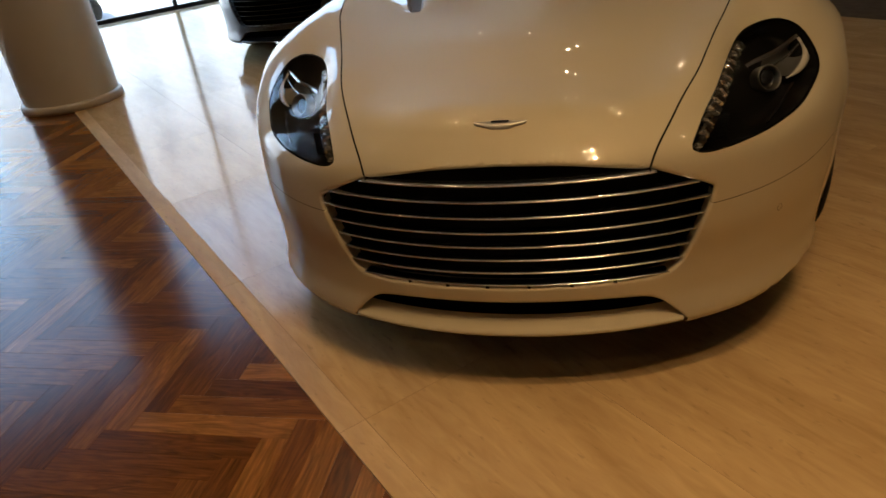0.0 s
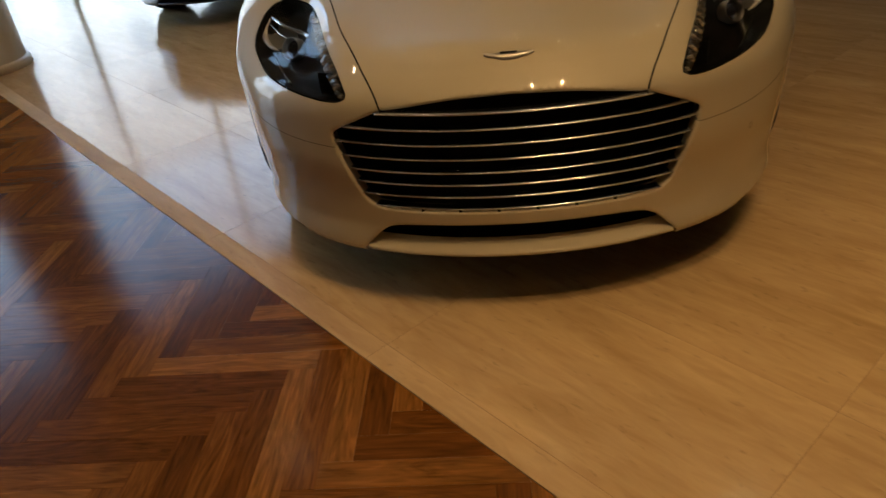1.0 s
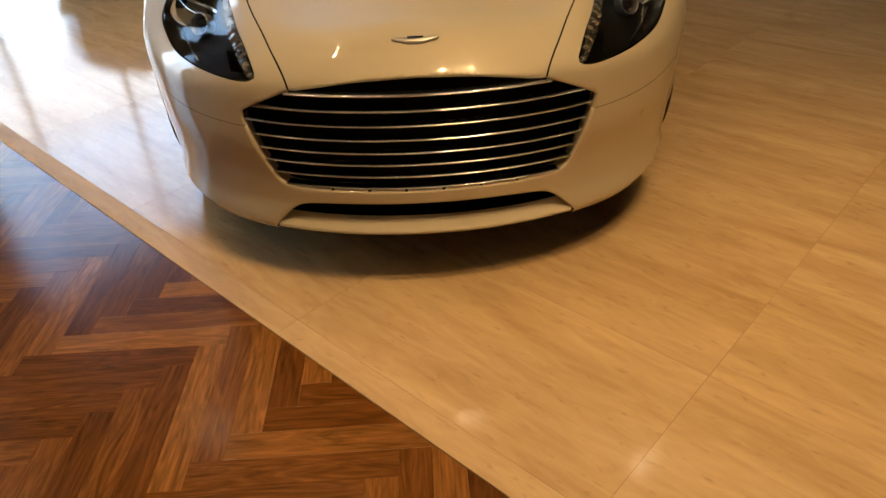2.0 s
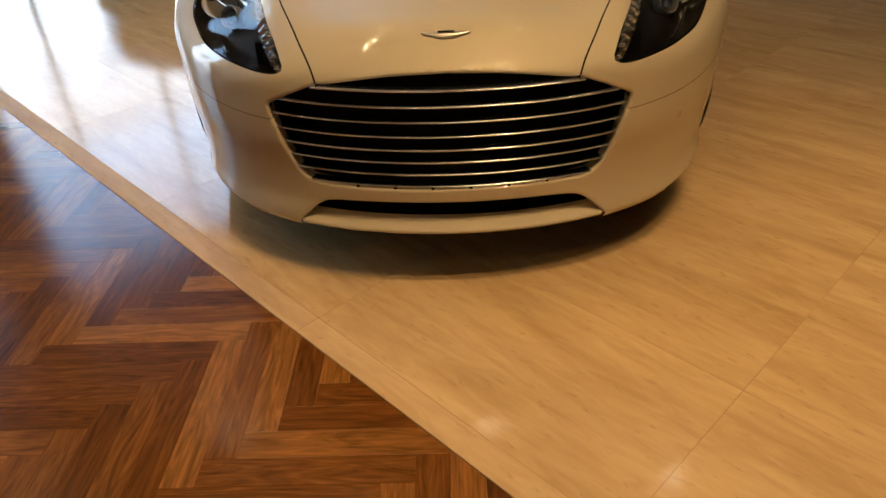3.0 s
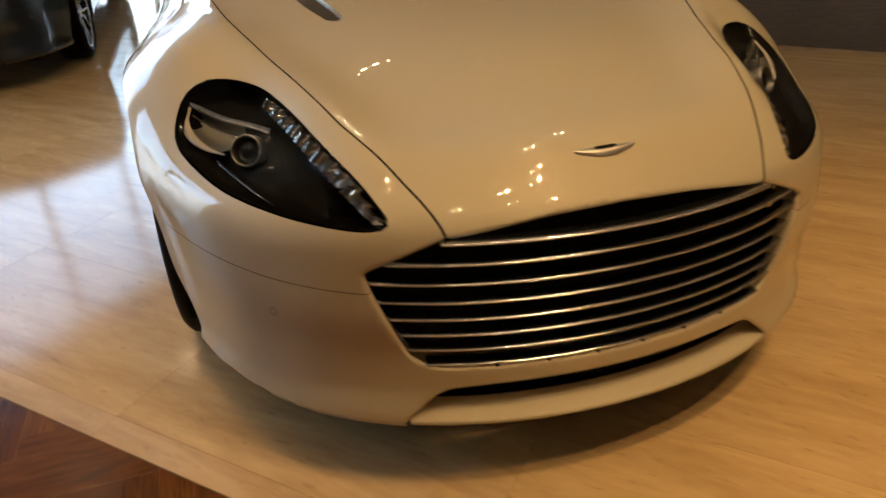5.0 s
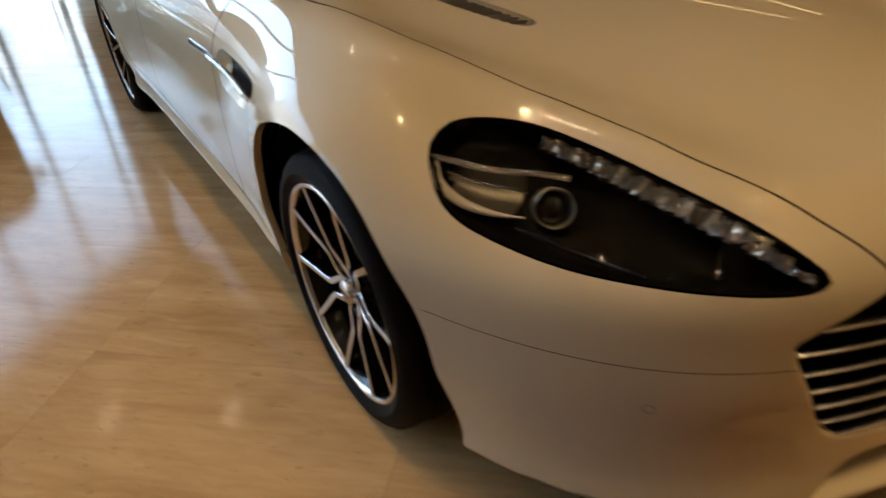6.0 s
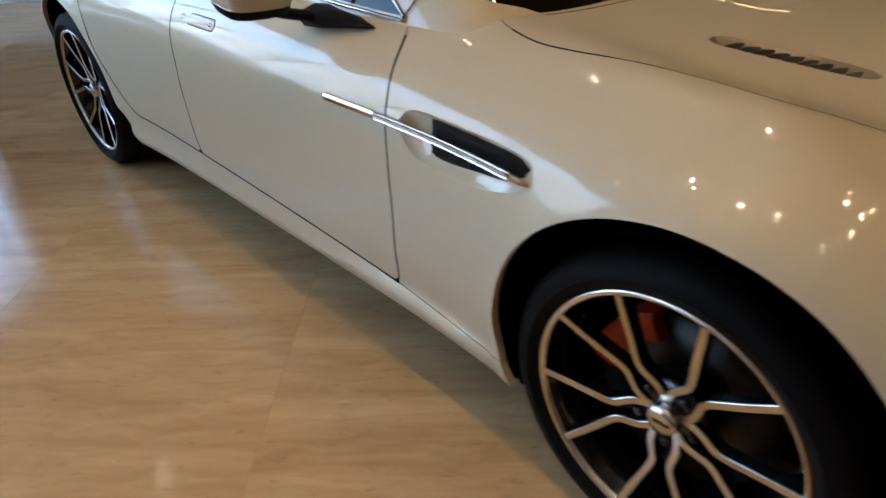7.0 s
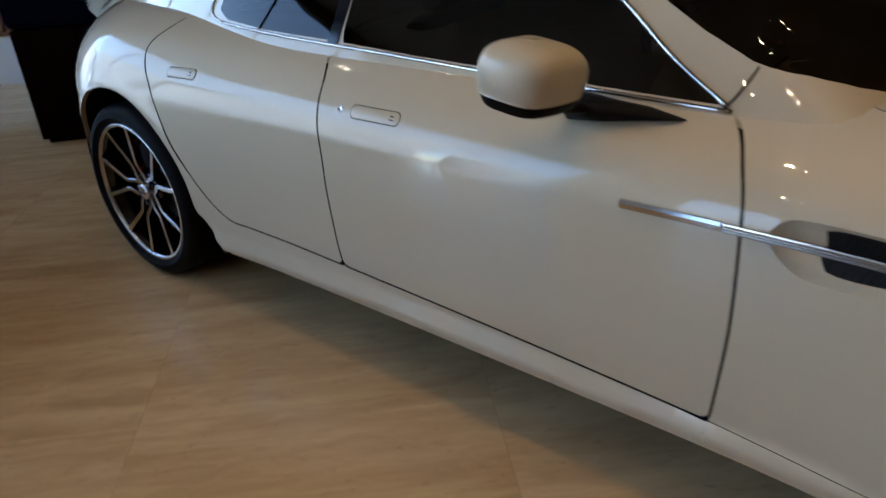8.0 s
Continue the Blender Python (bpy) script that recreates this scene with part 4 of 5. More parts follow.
def build_body(root, paint):
    shell = body_shell()
    shell = shell.cut(arch_distance)[1]
    shell = shell.cut(lambda p: on_front(GRILLE)(p) - 0.009)[1]
    shell = shell.cut(lambda p: on_front(SLOT)(p) - 0.009)[1]
    under, shell = shell.cut(lambda p: p[:, 2] - sill_line(p[:, 1]) - 0.023)
    under.V = under.V * (0.985, 0.99, 1.0) + (0, 0.024, 0.016)
    under.object("underbody", M_DARK, root)
    lamps = []
    for side in (-1, 1):
        lens, shell = parted(shell, lambda p, s=side: lamp_outline(p, s), 0.0022)
        lamps.append((side, lens))
    hood, shell = parted(shell, on_top(HOOD))
    doors = []
    for side in (-1, 1):
        for poly, name in ((DOOR_F, "front_door"), (DOOR_R, "rear_door")):
            door, shell = parted(shell, on_side(poly, side), 0.0032)
            bar = pill(2.567, 2.740, 0.838, 0.0145) if name == "front_door" else pill(3.450, 3.592, 0.860, 0.0135)
            doors.append((name, door, bar, side))
        pocket, shell = shell.cut(on_side(SIDE_VENT, side))
        sunk(pocket, on_side(SIDE_VENT, side), into_side, 0.022, 0.022)
        mesh_in, pocket = pocket.cut(on_side(VENT_MESH, side))
        pocket.object("side_vent", paint, root)
        mesh_in.object("vent_mesh", M_MESH, root, "black honeycomb side vent mesh")
        for k in range(21):
            y = 1.275 + 0.0135 * k
            inside = [z for z in np.linspace(0.72, 0.80, 33) if inside_distance(np.array([y]), np.array([z]), VENT_MESH)[0] < -0.003]
            z0, z1 = min(inside), max(inside)
            pts = []
            for q in np.linspace(z0, z1, 5):
                b = on_skin(side * 1.3, y - 0.25 * (q - 0.76), q, 0, -0.019)
                pts.append(b)
            mesh_object("vent_slat", *sweep(pts, [(-0.0018, -0.002), (0.0018, -0.002), (0.0018, 0.002), (-0.0018, 0.002)], up=(1, 0, 0)), M_MESH, root, smooth=False)
    vents = []
    for side in (-1, 1):
        poly = HOOD_VENT * (-side, 1)
        v, hood = hood.cut(on_top(poly))
        sunk(v, on_top(poly), lambda V: np.tile([0, 0, -1.0], (len(V), 1)), 0.016, 0.014)
        vents.append((side, v))
    # seam between bumper and wings
    seam = lambda p: np.where((p[:, 1] < 0.66), p[:, 2] - (0.518 + 0.024 * np.clip((p[:, 1] - 0.08) / 0.5, 0, 1)), 1.0)
    bumper, shell = shell.cut(lambda p: seam(p) + 0.0008)
    shell = shell.cut(lambda p: seam(p) - 0.0008)[1]

    # seam over the sill, from the door to the front arch
    sill_seam = lambda p: np.where((p[:, 1] > 1.2) & (p[:, 1] < 1.71), p[:, 2] - 0.318 + 0.055 * (1.704 - p[:, 1]), 1.0)
    sill, shell = shell.cut(lambda p: sill_seam(p) + 0.0008)
    sills = sill.cut(lambda p: p[:, 0])
    shell = shell.cut(lambda p: sill_seam(p) - 0.0008)[1]

    def inward(p):
        q = p.copy()
        near = np.abs(p[:, 1:2] - np.where(p[:, 1:2] < 2.4, WHEEL_F, WHEEL_R)) < 0.62
        arch = near[:, 0] & (np.abs(p[:, 0]) > 0.6)
        q[arch, 0] -= np.sign(p[arch, 0]) * 0.02
        q[~arch, 1] += 0.045
        return q
    wheel_rim = lambda V: (np.abs(arch_distance(V)) < 0.004)
    low_rim = lambda V: np.abs(V[:, 2] - sill_line(V[:, 1]) - 0.023) < 0.0012
    tucked = lambda P: P * (0.992, 1.0, 1.0) + np.stack([0 * P[:, 0], np.where(P[:, 1] < 0.6, 0.008, 0.0), 0 * P[:, 0] - 0.018], 1)
    lip = 0.009
    near_mouth = lambda V, f: (V[:, 1] < 0.3) & (np.abs(f(V) - lip) < 0.003)
    for s in (bumper, shell, *sills):
        s.flange(inward, wheel_rim)
        s.flange(tucked, low_rim)
    for s in (bumper, shell, hood):
        for fun in (on_front(GRILLE), on_front(SLOT)):
            s.roll_edge(fun, lambda V, f=fun: near_mouth(V, f), lip, 0.045)
    bumper.object("front_bumper", paint, root)
    for sill in sills:
        sill.object("sill_end", paint, root)
    shell.object("body_panel", paint, root)
    hood_ob = hood.object("hood", paint, root)
    for side, v in vents:
        vent = v.object("hood_vent", M_VENT, hood_ob, "recessed hood vent with a wavy mesh")
        for k in range(9):
            f = (k + 0.5) / 9
            a = Vector((side * (0.392 + 0.062 * f), 0.915 + 0.245 * f, 0))
            xs = np.linspace(-0.030, 0.026, 5)
            pts = [on_skin(a.x + side * d, a.y + 0.5 * d, 1.3, 2, -0.010 + 0.004 * math.cos(d * 60)) for d in xs]
            mesh_object("vent_rib", *sweep(pts, [(-0.004, -0.005), (0.004, -0.005), (0.0015, 0.004), (-0.0015, 0.004)]), M_SATIN, hood_ob, smooth=False)
    for name, d, bar, side in doors:
        door = d.object(name, paint, root)
        skin_plate("handle_gasket", bar, 1.0, 0.0004, side, M_PLASTIC, door, "thin dark gasket round the handle")
        grip = skin_plate("door_handle", bar, 0.0, 0.0016, side, paint, door, "flush door handle")
        y_mark, z_mark = bar[:, 0].min() + 0.026, bar[:, 1].mean()
        for dz in (-0.004, 0.004):
            skin_plate("handle_mark", pill(y_mark - 0.007, y_mark + 0.007, z_mark + dz, 0.0012), 0.0, 0.0024, side, M_PLASTIC, grip)
        if name == "front_door":
            c = on_skin(side * 1.3, 2.782, 0.838, 0, -0.001)
            m = Matrix.Translation(c) @ Vector(outward(c)).to_track_quat("X", "Z").to_matrix().to_4x4()
            v, f = lathe([(-0.002, 0.0105), (0.003, 0.0105), (0.0035, 0.008), (0.001, 0.0075), (0.001, 0.0)], 24)
            mesh_object("key_lock", [m @ Vector(q) for q in v], f, M_CHROME, door, "round chrome key lock")
    # Black shell added under the panels, so the shut lines read as deep shade.
    core = Shell(*ring_surface(lambda p: body_field(p) + 0.014, 0.8, 4.1, 0.52, 90, 50, 120, 1.7))
    core.F = [tuple(f) for f in core.F]
    core = core.cut(arch_distance)[1].cut(on_front(GRILLE))[1].cut(on_front(SLOT))[1]
    core = core.cut(lambda p: np.where(p[:, 1] < 1.9, inside_distance(np.abs(p[:, 0]), p[:, 1], HOOD_VENT[:, :2] * (-1, 1)) - 0.01, 1.0))[1]
    for side in (-1, 1):
        core = core.cut(lambda p, s=side: lamp_outline(p, s) - 0.004)[1]
        core = core.cut(lambda p, s=side: on_side(SIDE_VENT, s)(p) - 0.004)[1]
    core.object("inner_frame", M_DARK, root)
    for side, lens in lamps:
        build_headlamp(lens, side, root)


def build_cabin(root, paint):
    V, F = ring_surface(cabin_field, 2.3, 4.2, 0.98, 110, 50, 160, 2.4)
    shell = Shell(V, [tuple(f) for f in F])
    shell = shell.cut(lambda p: p[:, 2] - (0.90 + 0.0 * p[:, 0]))[1]
    shell = shell.cut(lambda p: body_field(p) + 0.015)[1]
    glass_parts = []
    screen = mirror_outline([(0.0, 1.2), (0.56, 1.2), (0.575, 1.50), (0.62, 1.562), (0.662, 1.602), (0.694, 1.65), (0.711, 1.705), (0.715, 1.767), (0.688, 1.888), (0.659, 1.988), (0.60, 2.14), (0.53, 2.265), (0.42, 2.335), (0.0, 2.37)])
    sc, shell = shell.cut(lambda p: inside_distance(p[:, 0], p[:, 1], screen))
    glass_parts.append(("windscreen", sc))
    for side in (-1, 1):
        for name, poly in (("front_side_window", [(1.80, 0.945), (2.20, 0.956), (2.60, 0.968), (2.905, 0.980), (2.905, 1.30), (2.60, 1.300), (2.35, 1.265), (2.15, 1.170), (1.95, 1.03)]),
                           ("rear_side_window", [(2.935, 0.982), (3.25, 0.990), (3.47, 1.005), (3.535, 1.03), (3.53, 1.08), (3.42, 1.19), (3.25, 1.265), (2.935, 1.300)])):
            w, shell = shell.cut(on_side(np.array(poly), side))
            glass_parts.append((name, w))
    rear = mirror_outline([(0.0, 3.55), (0.40, 3.60), (0.46, 4.1), (0.42, 4.5), (0.0, 4.6)])
    rw, shell = shell.cut(lambda p: np.where(p[:, 2] > 1.02, inside_distance(p[:, 0], p[:, 1], rear), 1.0))
    glass_parts.append(("rear_window", rw))
    shell.object("roof_panel", paint, root)
    for name, s in glass_parts:
        s.object(name, M_GLASS, root, "dark tinted glass")


def build_wheel(name, x_face, yc, side, parent, turn):
    """One wheel standing on the floor: tyre, rim with five pairs of spokes, hub cap, disc and caliper. side: -1 for x < 0."""
    r_t, r_r, w = 0.352, 0.280, 0.25
    wheel = mesh_object(name, *lathe([(0.010, r_r - 0.004), (0.0, r_r + 0.006), (-0.006, r_r + 0.022), (-0.0085, r_r + 0.024), (-0.0085, r_r + 0.027), (-0.007, r_r + 0.029), (-0.007, r_r + 0.042), (0.002, r_t - 0.016), (0.016, r_t - 0.004), (0.04, r_t), (0.085, r_t), (0.087, r_t - 0.007), (0.095, r_t - 0.007), (0.097, r_t), (0.15, r_t), (0.152, r_t - 0.007), (0.16, r_t - 0.007), (0.162, r_t), (w - 0.045, r_t), (w - 0.02, r_t - 0.005), (w - 0.004, r_t - 0.018), (w + 0.004, r_r + 0.04), (w - 0.01, r_r - 0.004)], 96), M_RUBBER, parent, "black low-profile tyre on a five-spoke wheel")
    wheel.matrix_basis = pose(x_face, yc, r_t) @ Matrix.Diagonal((-side, 1, 1, 1))
    # local x: 0 at the outer face, positive inwards
    mesh_object("rim_barrel", *lathe([(0.010, r_r - 0.006), (0.03, r_r - 0.022), (0.10, r_r - 0.034), (w - 0.02, r_r - 0.03)], 72), M_GLOSSBLACK, wheel)
    mesh_object("rim_lip", *lathe([(0.014, r_r - 0.014), (0.005, r_r - 0.012), (0.001, r_r - 0.006), (0.002, r_r + 0.002), (0.010, r_r + 0.001)], 96), M_ALU, wheel, "machined bright rim edge")
    for k in range(5):
        base = radians(turn + 72 * k)
        for s in (-1, 1):
            line = [(0.036, 0.05), (0.052, 0.11), (0.072, 0.24), (0.092, 0.38), (0.108, 0.452), (0.128, 0.446), (0.155, 0.402), (0.20, 0.352), (r_r - 0.008, 0.316)]
            pts = []
            for r, spread in line:
                a = base + s * spread
                depth = 0.042 - 0.036 * max((r - 0.036) / 0.236, 0) ** 0.8
                pts.append((depth, r * math.cos(a), r * math.sin(a)))
            pts = [tuple(q) for q in curve(pts, 5)]
            sec_face = [(-0.0080, 0.0), (-0.0066, 0.0016), (0.0066, 0.0016), (0.0080, 0.0), (0.0080, -0.002), (-0.0080, -0.002)]
            sec_back = [(-0.0086, -0.002), (0.0086, -0.002), (0.0075, -0.030), (-0.0075, -0.030)]
            spoke = mesh_object("spoke", *sweep(pts, sec_face, up=(-1, 0, 0)), M_ALU, wheel, "machined spoke face", smooth=False)
            mesh_object("spoke_back", *sweep(pts, sec_back, up=(-1, 0, 0)), M_GLOSSBLACK, wheel, smooth=False)
        a = base + radians(36)
        v, f = lathe([(0.034, 0.0), (0.034, 0.008), (0.038, 0.0115), (0.06, 0.0115)], 6)
        mesh_object("wheel_nut", [(q[0], q[1] + 0.062 * math.cos(a), q[2] + 0.062 * math.sin(a)) for q in v], f, M_GLOSSBLACK, wheel)
    mesh_object("hub", *lathe([(0.044, 0.0), (0.044, 0.045), (0.046, 0.078), (0.058, 0.084), (0.09, 0.086)], 40), M_GLOSSBLACK, wheel)
    mesh_object("hub_cap", *lathe([(0.018, 0.0), (0.0185, 0.016), (0.020, 0.029), (0.026, 0.0325), (0.046, 0.033)], 40), M_ALU, wheel, "round silver hub cap")
    part("hub_badge", box_bm((0.0165, -0.022, -0.0032), (0.0195, 0.016, 0.0028), 0.001), M_GLOSSBLACK, wheel)
    mesh_object("brake_disc", *lathe([(0.110, 0.06), (0.105, 0.10), (0.105, 0.185), (0.135, 0.185), (0.135, 0.10)], 72), M_DISC, wheel, "grey steel brake disc")
    cal, n = [], 12
    a0 = radians(38 if yc < 2 else 142)
    for i in range(n + 1):
        a = a0 + radians(-30 + 60 * i / n)
        cal.append((0.108, 0.168 * math.cos(a), 0.168 * math.sin(a)))
    mesh_object("brake_caliper", *sweep(cal, [(-0.03, -0.03), (-0.03, 0.028), (-0.02, 0.036), (0.024, 0.036), (0.034, 0.026), (0.034, -0.03)], up=(-1, 0, 0)), M_CALIPER, wheel, "orange-red brake caliper", smooth=False)
    # inner wheel arch liner: an arc over the tyre
    verts, faces, m = [], [], 36
    for k in range(m + 1):
        deg = -28 + 236 * k / m
        a = radians(deg)
        reach = 0.400 + (0.17 * max(deg - 172, 0) / 36 if yc > 2 else 0.0)
        for x, r in ((0.03, reach), (0.33, reach), (0.33, 0.10)):
            verts.append((x, r * math.cos(a), max(r * math.sin(a) + 0.045, -0.14)))
    faces = [(3 * k + i, 3 * k + i + 1, 3 * k + i + 4, 3 * k + i + 3) for k in range(m) for i in (0, 1)]
    mesh_object("arch_liner", verts, faces, M_DARK, wheel)
    return wheel


def build_grille(root):
    back = [(x, float(nose_line(np.array(x))) + 0.125, z) for z in (0.30, 0.70) for x in np.linspace(-0.56, 0.56, 25)]
    grille = mesh_object("grille", back, [(i, i + 1, i + 26, i + 25) for i in range(24)], M_DARK, root, "wide black grille with bright horizontal bars")
    for z in (0.3395, 0.3774, 0.4152, 0.4532, 0.4937, 0.5367, 0.5810, 0.6265):
        xs = np.linspace(-0.56, 0.56, 141)
        ok = inside_distance(xs, np.full(141, z), GRILLE) < 0.004
        xs = xs[ok]
        pts = [(x, float(nose_line(np.array(x))) + 0.024, z) for x in xs]
        sec = [(0.0015, -0.0027), (0.0038, -0.0019), (0.0047, 0.0), (0.0038, 0.0019), (0.0015, 0.0027), (-0.030, 0.0018), (-0.030, -0.0018)]
        mesh_object("grille_bar", *sweep(pts, sec, up=(0, 0, 1)), M_BAR, grille, "bright horizontal aluminium bar")
    slot = [(x, float(nose_line(np.array(x))) + dy, z) for dy, z in ((0.030, 0.199), (0.10, 0.197), (0.10, 0.32)) for x in np.linspace(-0.5, 0.5, 21)]
    mesh_object("lower_intake", slot, [(21 * r + i, 21 * r + i + 1, 21 * r + i + 22, 21 * r + i + 21) for r in (0, 1) for i in range(20)], M_DARK, grille, smooth=False)
    for x in (-0.27, -0.16, -0.05, 0.06, 0.17, 0.28):
        y = float(nose_line(np.array(x)))
        part("grille_clip", box_bm((x - 0.005, y + 0.020, 0.330), (x + 0.005, y + 0.034, 0.340), 0.001), M_PLASTIC, grille)


def build_splitter(root):
    """The painted lip under the nose: a hollowed ramp that rises from its rounded front edge into the intake."""
    section = [(-0.006, 0.196), (-0.0095, 0.200), (-0.0100, 0.2045), (-0.0075, 0.2085), (-0.001, 0.2105), (0.012, 0.2125), (0.026, 0.2165), (0.038, 0.2215), (0.050, 0.230), (0.054, 0.228), (0.046, 0.214), (0.030, 0.204), (0.010, 0.196)]
    xs, n = np.linspace(-0.457, 0.457, 61), len(section)
    verts = [(x, float(nose_line(np.array(x))) + dy, z) for x in xs for dy, z in section]
    faces = [(i * n + k, i * n + (k + 1) % n, (i + 1) * n + (k + 1) % n, (i + 1) * n + k) for i in range(60) for k in range(n)]
    faces += [tuple(reversed(range(n))), tuple(range(60 * n, 61 * n))]
    mesh_object("splitter", verts, faces, M_PAINT, root, "painted lip under the front intake")


def build_badge(hood):
    """A flat winged emblem as a plain bright shape lying on the hood's nose."""
    top = curve([(-0.066, 0.012), (-0.045, 0.010), (-0.022, 0.012), (0, 0.013), (0.022, 0.012), (0.045, 0.010), (0.066, 0.012)], 4)
    low = curve([(0.067, 0.006), (0.058, -0.001), (0.036, -0.008), (0.021, -0.013), (0, -0.014), (-0.021, -0.013), (-0.036, -0.008), (-0.058, -0.001), (-0.067, 0.006)], 4)
    bm = bmesh.new()
    ring = np.concatenate([top, low])
    c = on_skin(0, 0.083, 1.2, 2)
    nrm = Vector(outward(c))
    up = (Vector((0, 1, 0)) - nrm * nrm.y).normalized()
    n2 = len(top)
    rows = []
    for t in np.linspace(0, 1, n2):
        a, b = top[int(round(t * (n2 - 1)))], low[::-1][int(round(t * (len(low) - 1)))]
        rows.append((a, b))
    vs = []
    for a, b in rows:
        line = []
        for f, lift in ((0, 0.0005), (0.08, 0.004), (0.5, 0.005), (0.92, 0.004), (1, 0.0005)):
            q = a * (1 - f) + b * f
            p = c + up * q[1] + Vector((q[0], 0, 0))
            p = on_skin(p.x, p.y, 1.2, 2, lift)
            line.append(bm.verts.new(p))
        vs.append(line)
    for r, s in zip(vs, vs[1:]):
        for i in range(4):
            bm.faces.new((r[i], s[i], s[i + 1], r[i + 1]))
    b = part("badge", bm, M_BADGE, hood, "flat silver winged badge", smooth=True)
    pts = [on_skin(x, c.y + 0.007 * up.y, 1.2, 2, 0.006) for x in np.linspace(-0.022, 0.022, 7)]
    mesh_object("badge_bar", *sweep(pts, [(-0.004, -0.001), (0.004, -0.001), (0.004, 0.001), (-0.004, 0.001)]), M_PLASTIC, b, smooth=False)


def build_strake(side, root):
    """The bright bar from the side vent into the door, with an amber marker at its front end."""
    line = lambda y: on_skin(side * 1.3, y, 0.766 if y > 1.5 else 0.766 - 0.01 * (1.5 - y), 0, 0.003)
    for nm, y0, y1, w in (("side_strake", 1.295, 1.732, 0.009), ("door_strake", 1.737, 1.940, 0.0095)):
        pts = [line(y) for y in np.linspace(y0, y1, 14)]
        if nm == "side_strake":
            pts = [p + Vector((side * 0.003, 0, 0)) for p in pts]
        sec = [(-0.004, -w), (0.003, -w), (0.0062, -w * 0.72), (0.0062, w * 0.3), (0.003, w), (-0.004, w)]
        if nm == "side_strake":
            sec = [(-0.004, -w), (0.002, -w), (0.0055, -w * 0.75), (0.0040, -w * 0.45), (0.0068, -w * 0.2), (0.0045, w * 0.05), (0.0062, w * 0.3), (0.0030, w * 0.6), (0.0022, w), (-0.004, w)]
        if side < 0:
            sec = [(-a, b) for a, b in sec]
        mesh_object(nm, *sweep(pts, sec, up=(0, 0, 1)), M_TRIM, root, "polished bright side bar", smooth=False)
    pts = [line(y) + Vector((side * 0.003, 0, 0)) for y in np.linspace(1.236, 1.290, 5)]
    verts, faces = sweep(pts, round_section(0.005, 0.009, 8), up=(0, 0, 1))
    n = 8
    for i in range(5):
        k = (0.25, 0.7, 0.95, 1, 1)[i]
        for j in range(n):
            v = verts[i * n + j]
            verts[i * n + j] = pts[i] + (v - pts[i]) * k
    mesh_object("side_marker", verts, faces, M_AMBER, root, "amber side marker")


def build_mirror(side, root):
    """Door mirror: painted rounded cap, black lower half and a flat black foot on the belt line."""
    n, m = 20, 28
    c, r = Vector((side * 0.984, 2.112, 1.016)), (0.078, 0.080, 0.072)

    def blob(z_lo, z_hi, grow):
        verts, faces = [], []
        for i in range(n + 1):
            th = math.acos(z_hi) + (math.acos(z_lo) - math.acos(z_hi)) * i / n
            for j in range(m):
                ph = 2 * math.pi * j / m
                sx, sy = math.cos(ph), math.sin(ph)
                box = 1 / max((abs(sx) ** 4 + abs(sy) ** 4) ** (1 / 4), 1e-6)
                ring = max(math.sin(th), 0.0) ** (0.66 if th < math.pi / 2 else 0.32) * box
                x, y, z = sx * ring * r[0], sy * ring * r[1], math.copysign(abs(math.cos(th)) ** 0.85, math.cos(th)) * r[2]
                y += 0.10 * abs(x) * (1 if x * side > 0 else 0.2) - 0.25 * max(-y, 0) * (z / r[2])
                verts.append(c + Vector((x, y + 0.25 * x * side, z + 0.16 * y)) * grow)
        for i in range(n):
            for j in range(m):
                faces.append((i * m + j, i * m + (j + 1) % m, (i + 1) * m + (j + 1) % m, (i + 1) * m + j))
        faces += [tuple(range(m)), tuple(reversed(range(n * m, (n + 1) * m)))]
        return verts, faces
    mirror = mesh_object("door_mirror", *blob(-0.42, 0.99999, 1.0), M_PAINT, root, "pearl-white door mirror cap over a black base")
    mesh_object("mirror_base", *blob(-0.80, -0.44, 0.99), M_PLASTIC, mirror, "black mirror underside")
    foot = []
    for y, w, h in ((1.868, 0.002, 0.002), (1.95, 0.028, 0.014), (2.03, 0.046, 0.022), (2.11, 0.056, 0.030)):
        p = on_skin(side * (0.80 if y < 2 else 0.805), y, 1.3, 2, 0.006)
        foot.append((p, w, h))
    verts, faces, k = [], [], 8
    for p, w, h in foot:
        for j in range(k):
            a = 2 * math.pi * j / k
            verts.append(p + Vector((math.cos(a) * w, 0, math.sin(a) * h)))
    faces = [(i * k + j, i * k + (j + 1) % k, (i + 1) * k + (j + 1) % k, (i + 1) * k + j) for i in range(3) for j in range(k)]
    faces += [tuple(range(3 * k, 4 * k))]
    mesh_object("mirror_foot", verts, faces, M_PLASTIC, mirror, "flat black mirror foot")
    arm = [Vector((side * 0.815, 2.075, 0.915)), Vector((side * 0.86, 2.085, 0.930)), Vector((side * 0.915, 2.095, 0.945)), Vector((side * 0.96, 2.10, 0.965))]
    mesh_object("mirror_arm", *sweep(arm, round_section(0.030, 0.014, 10), up=(0, 0, 1)), M_PLASTIC, mirror)


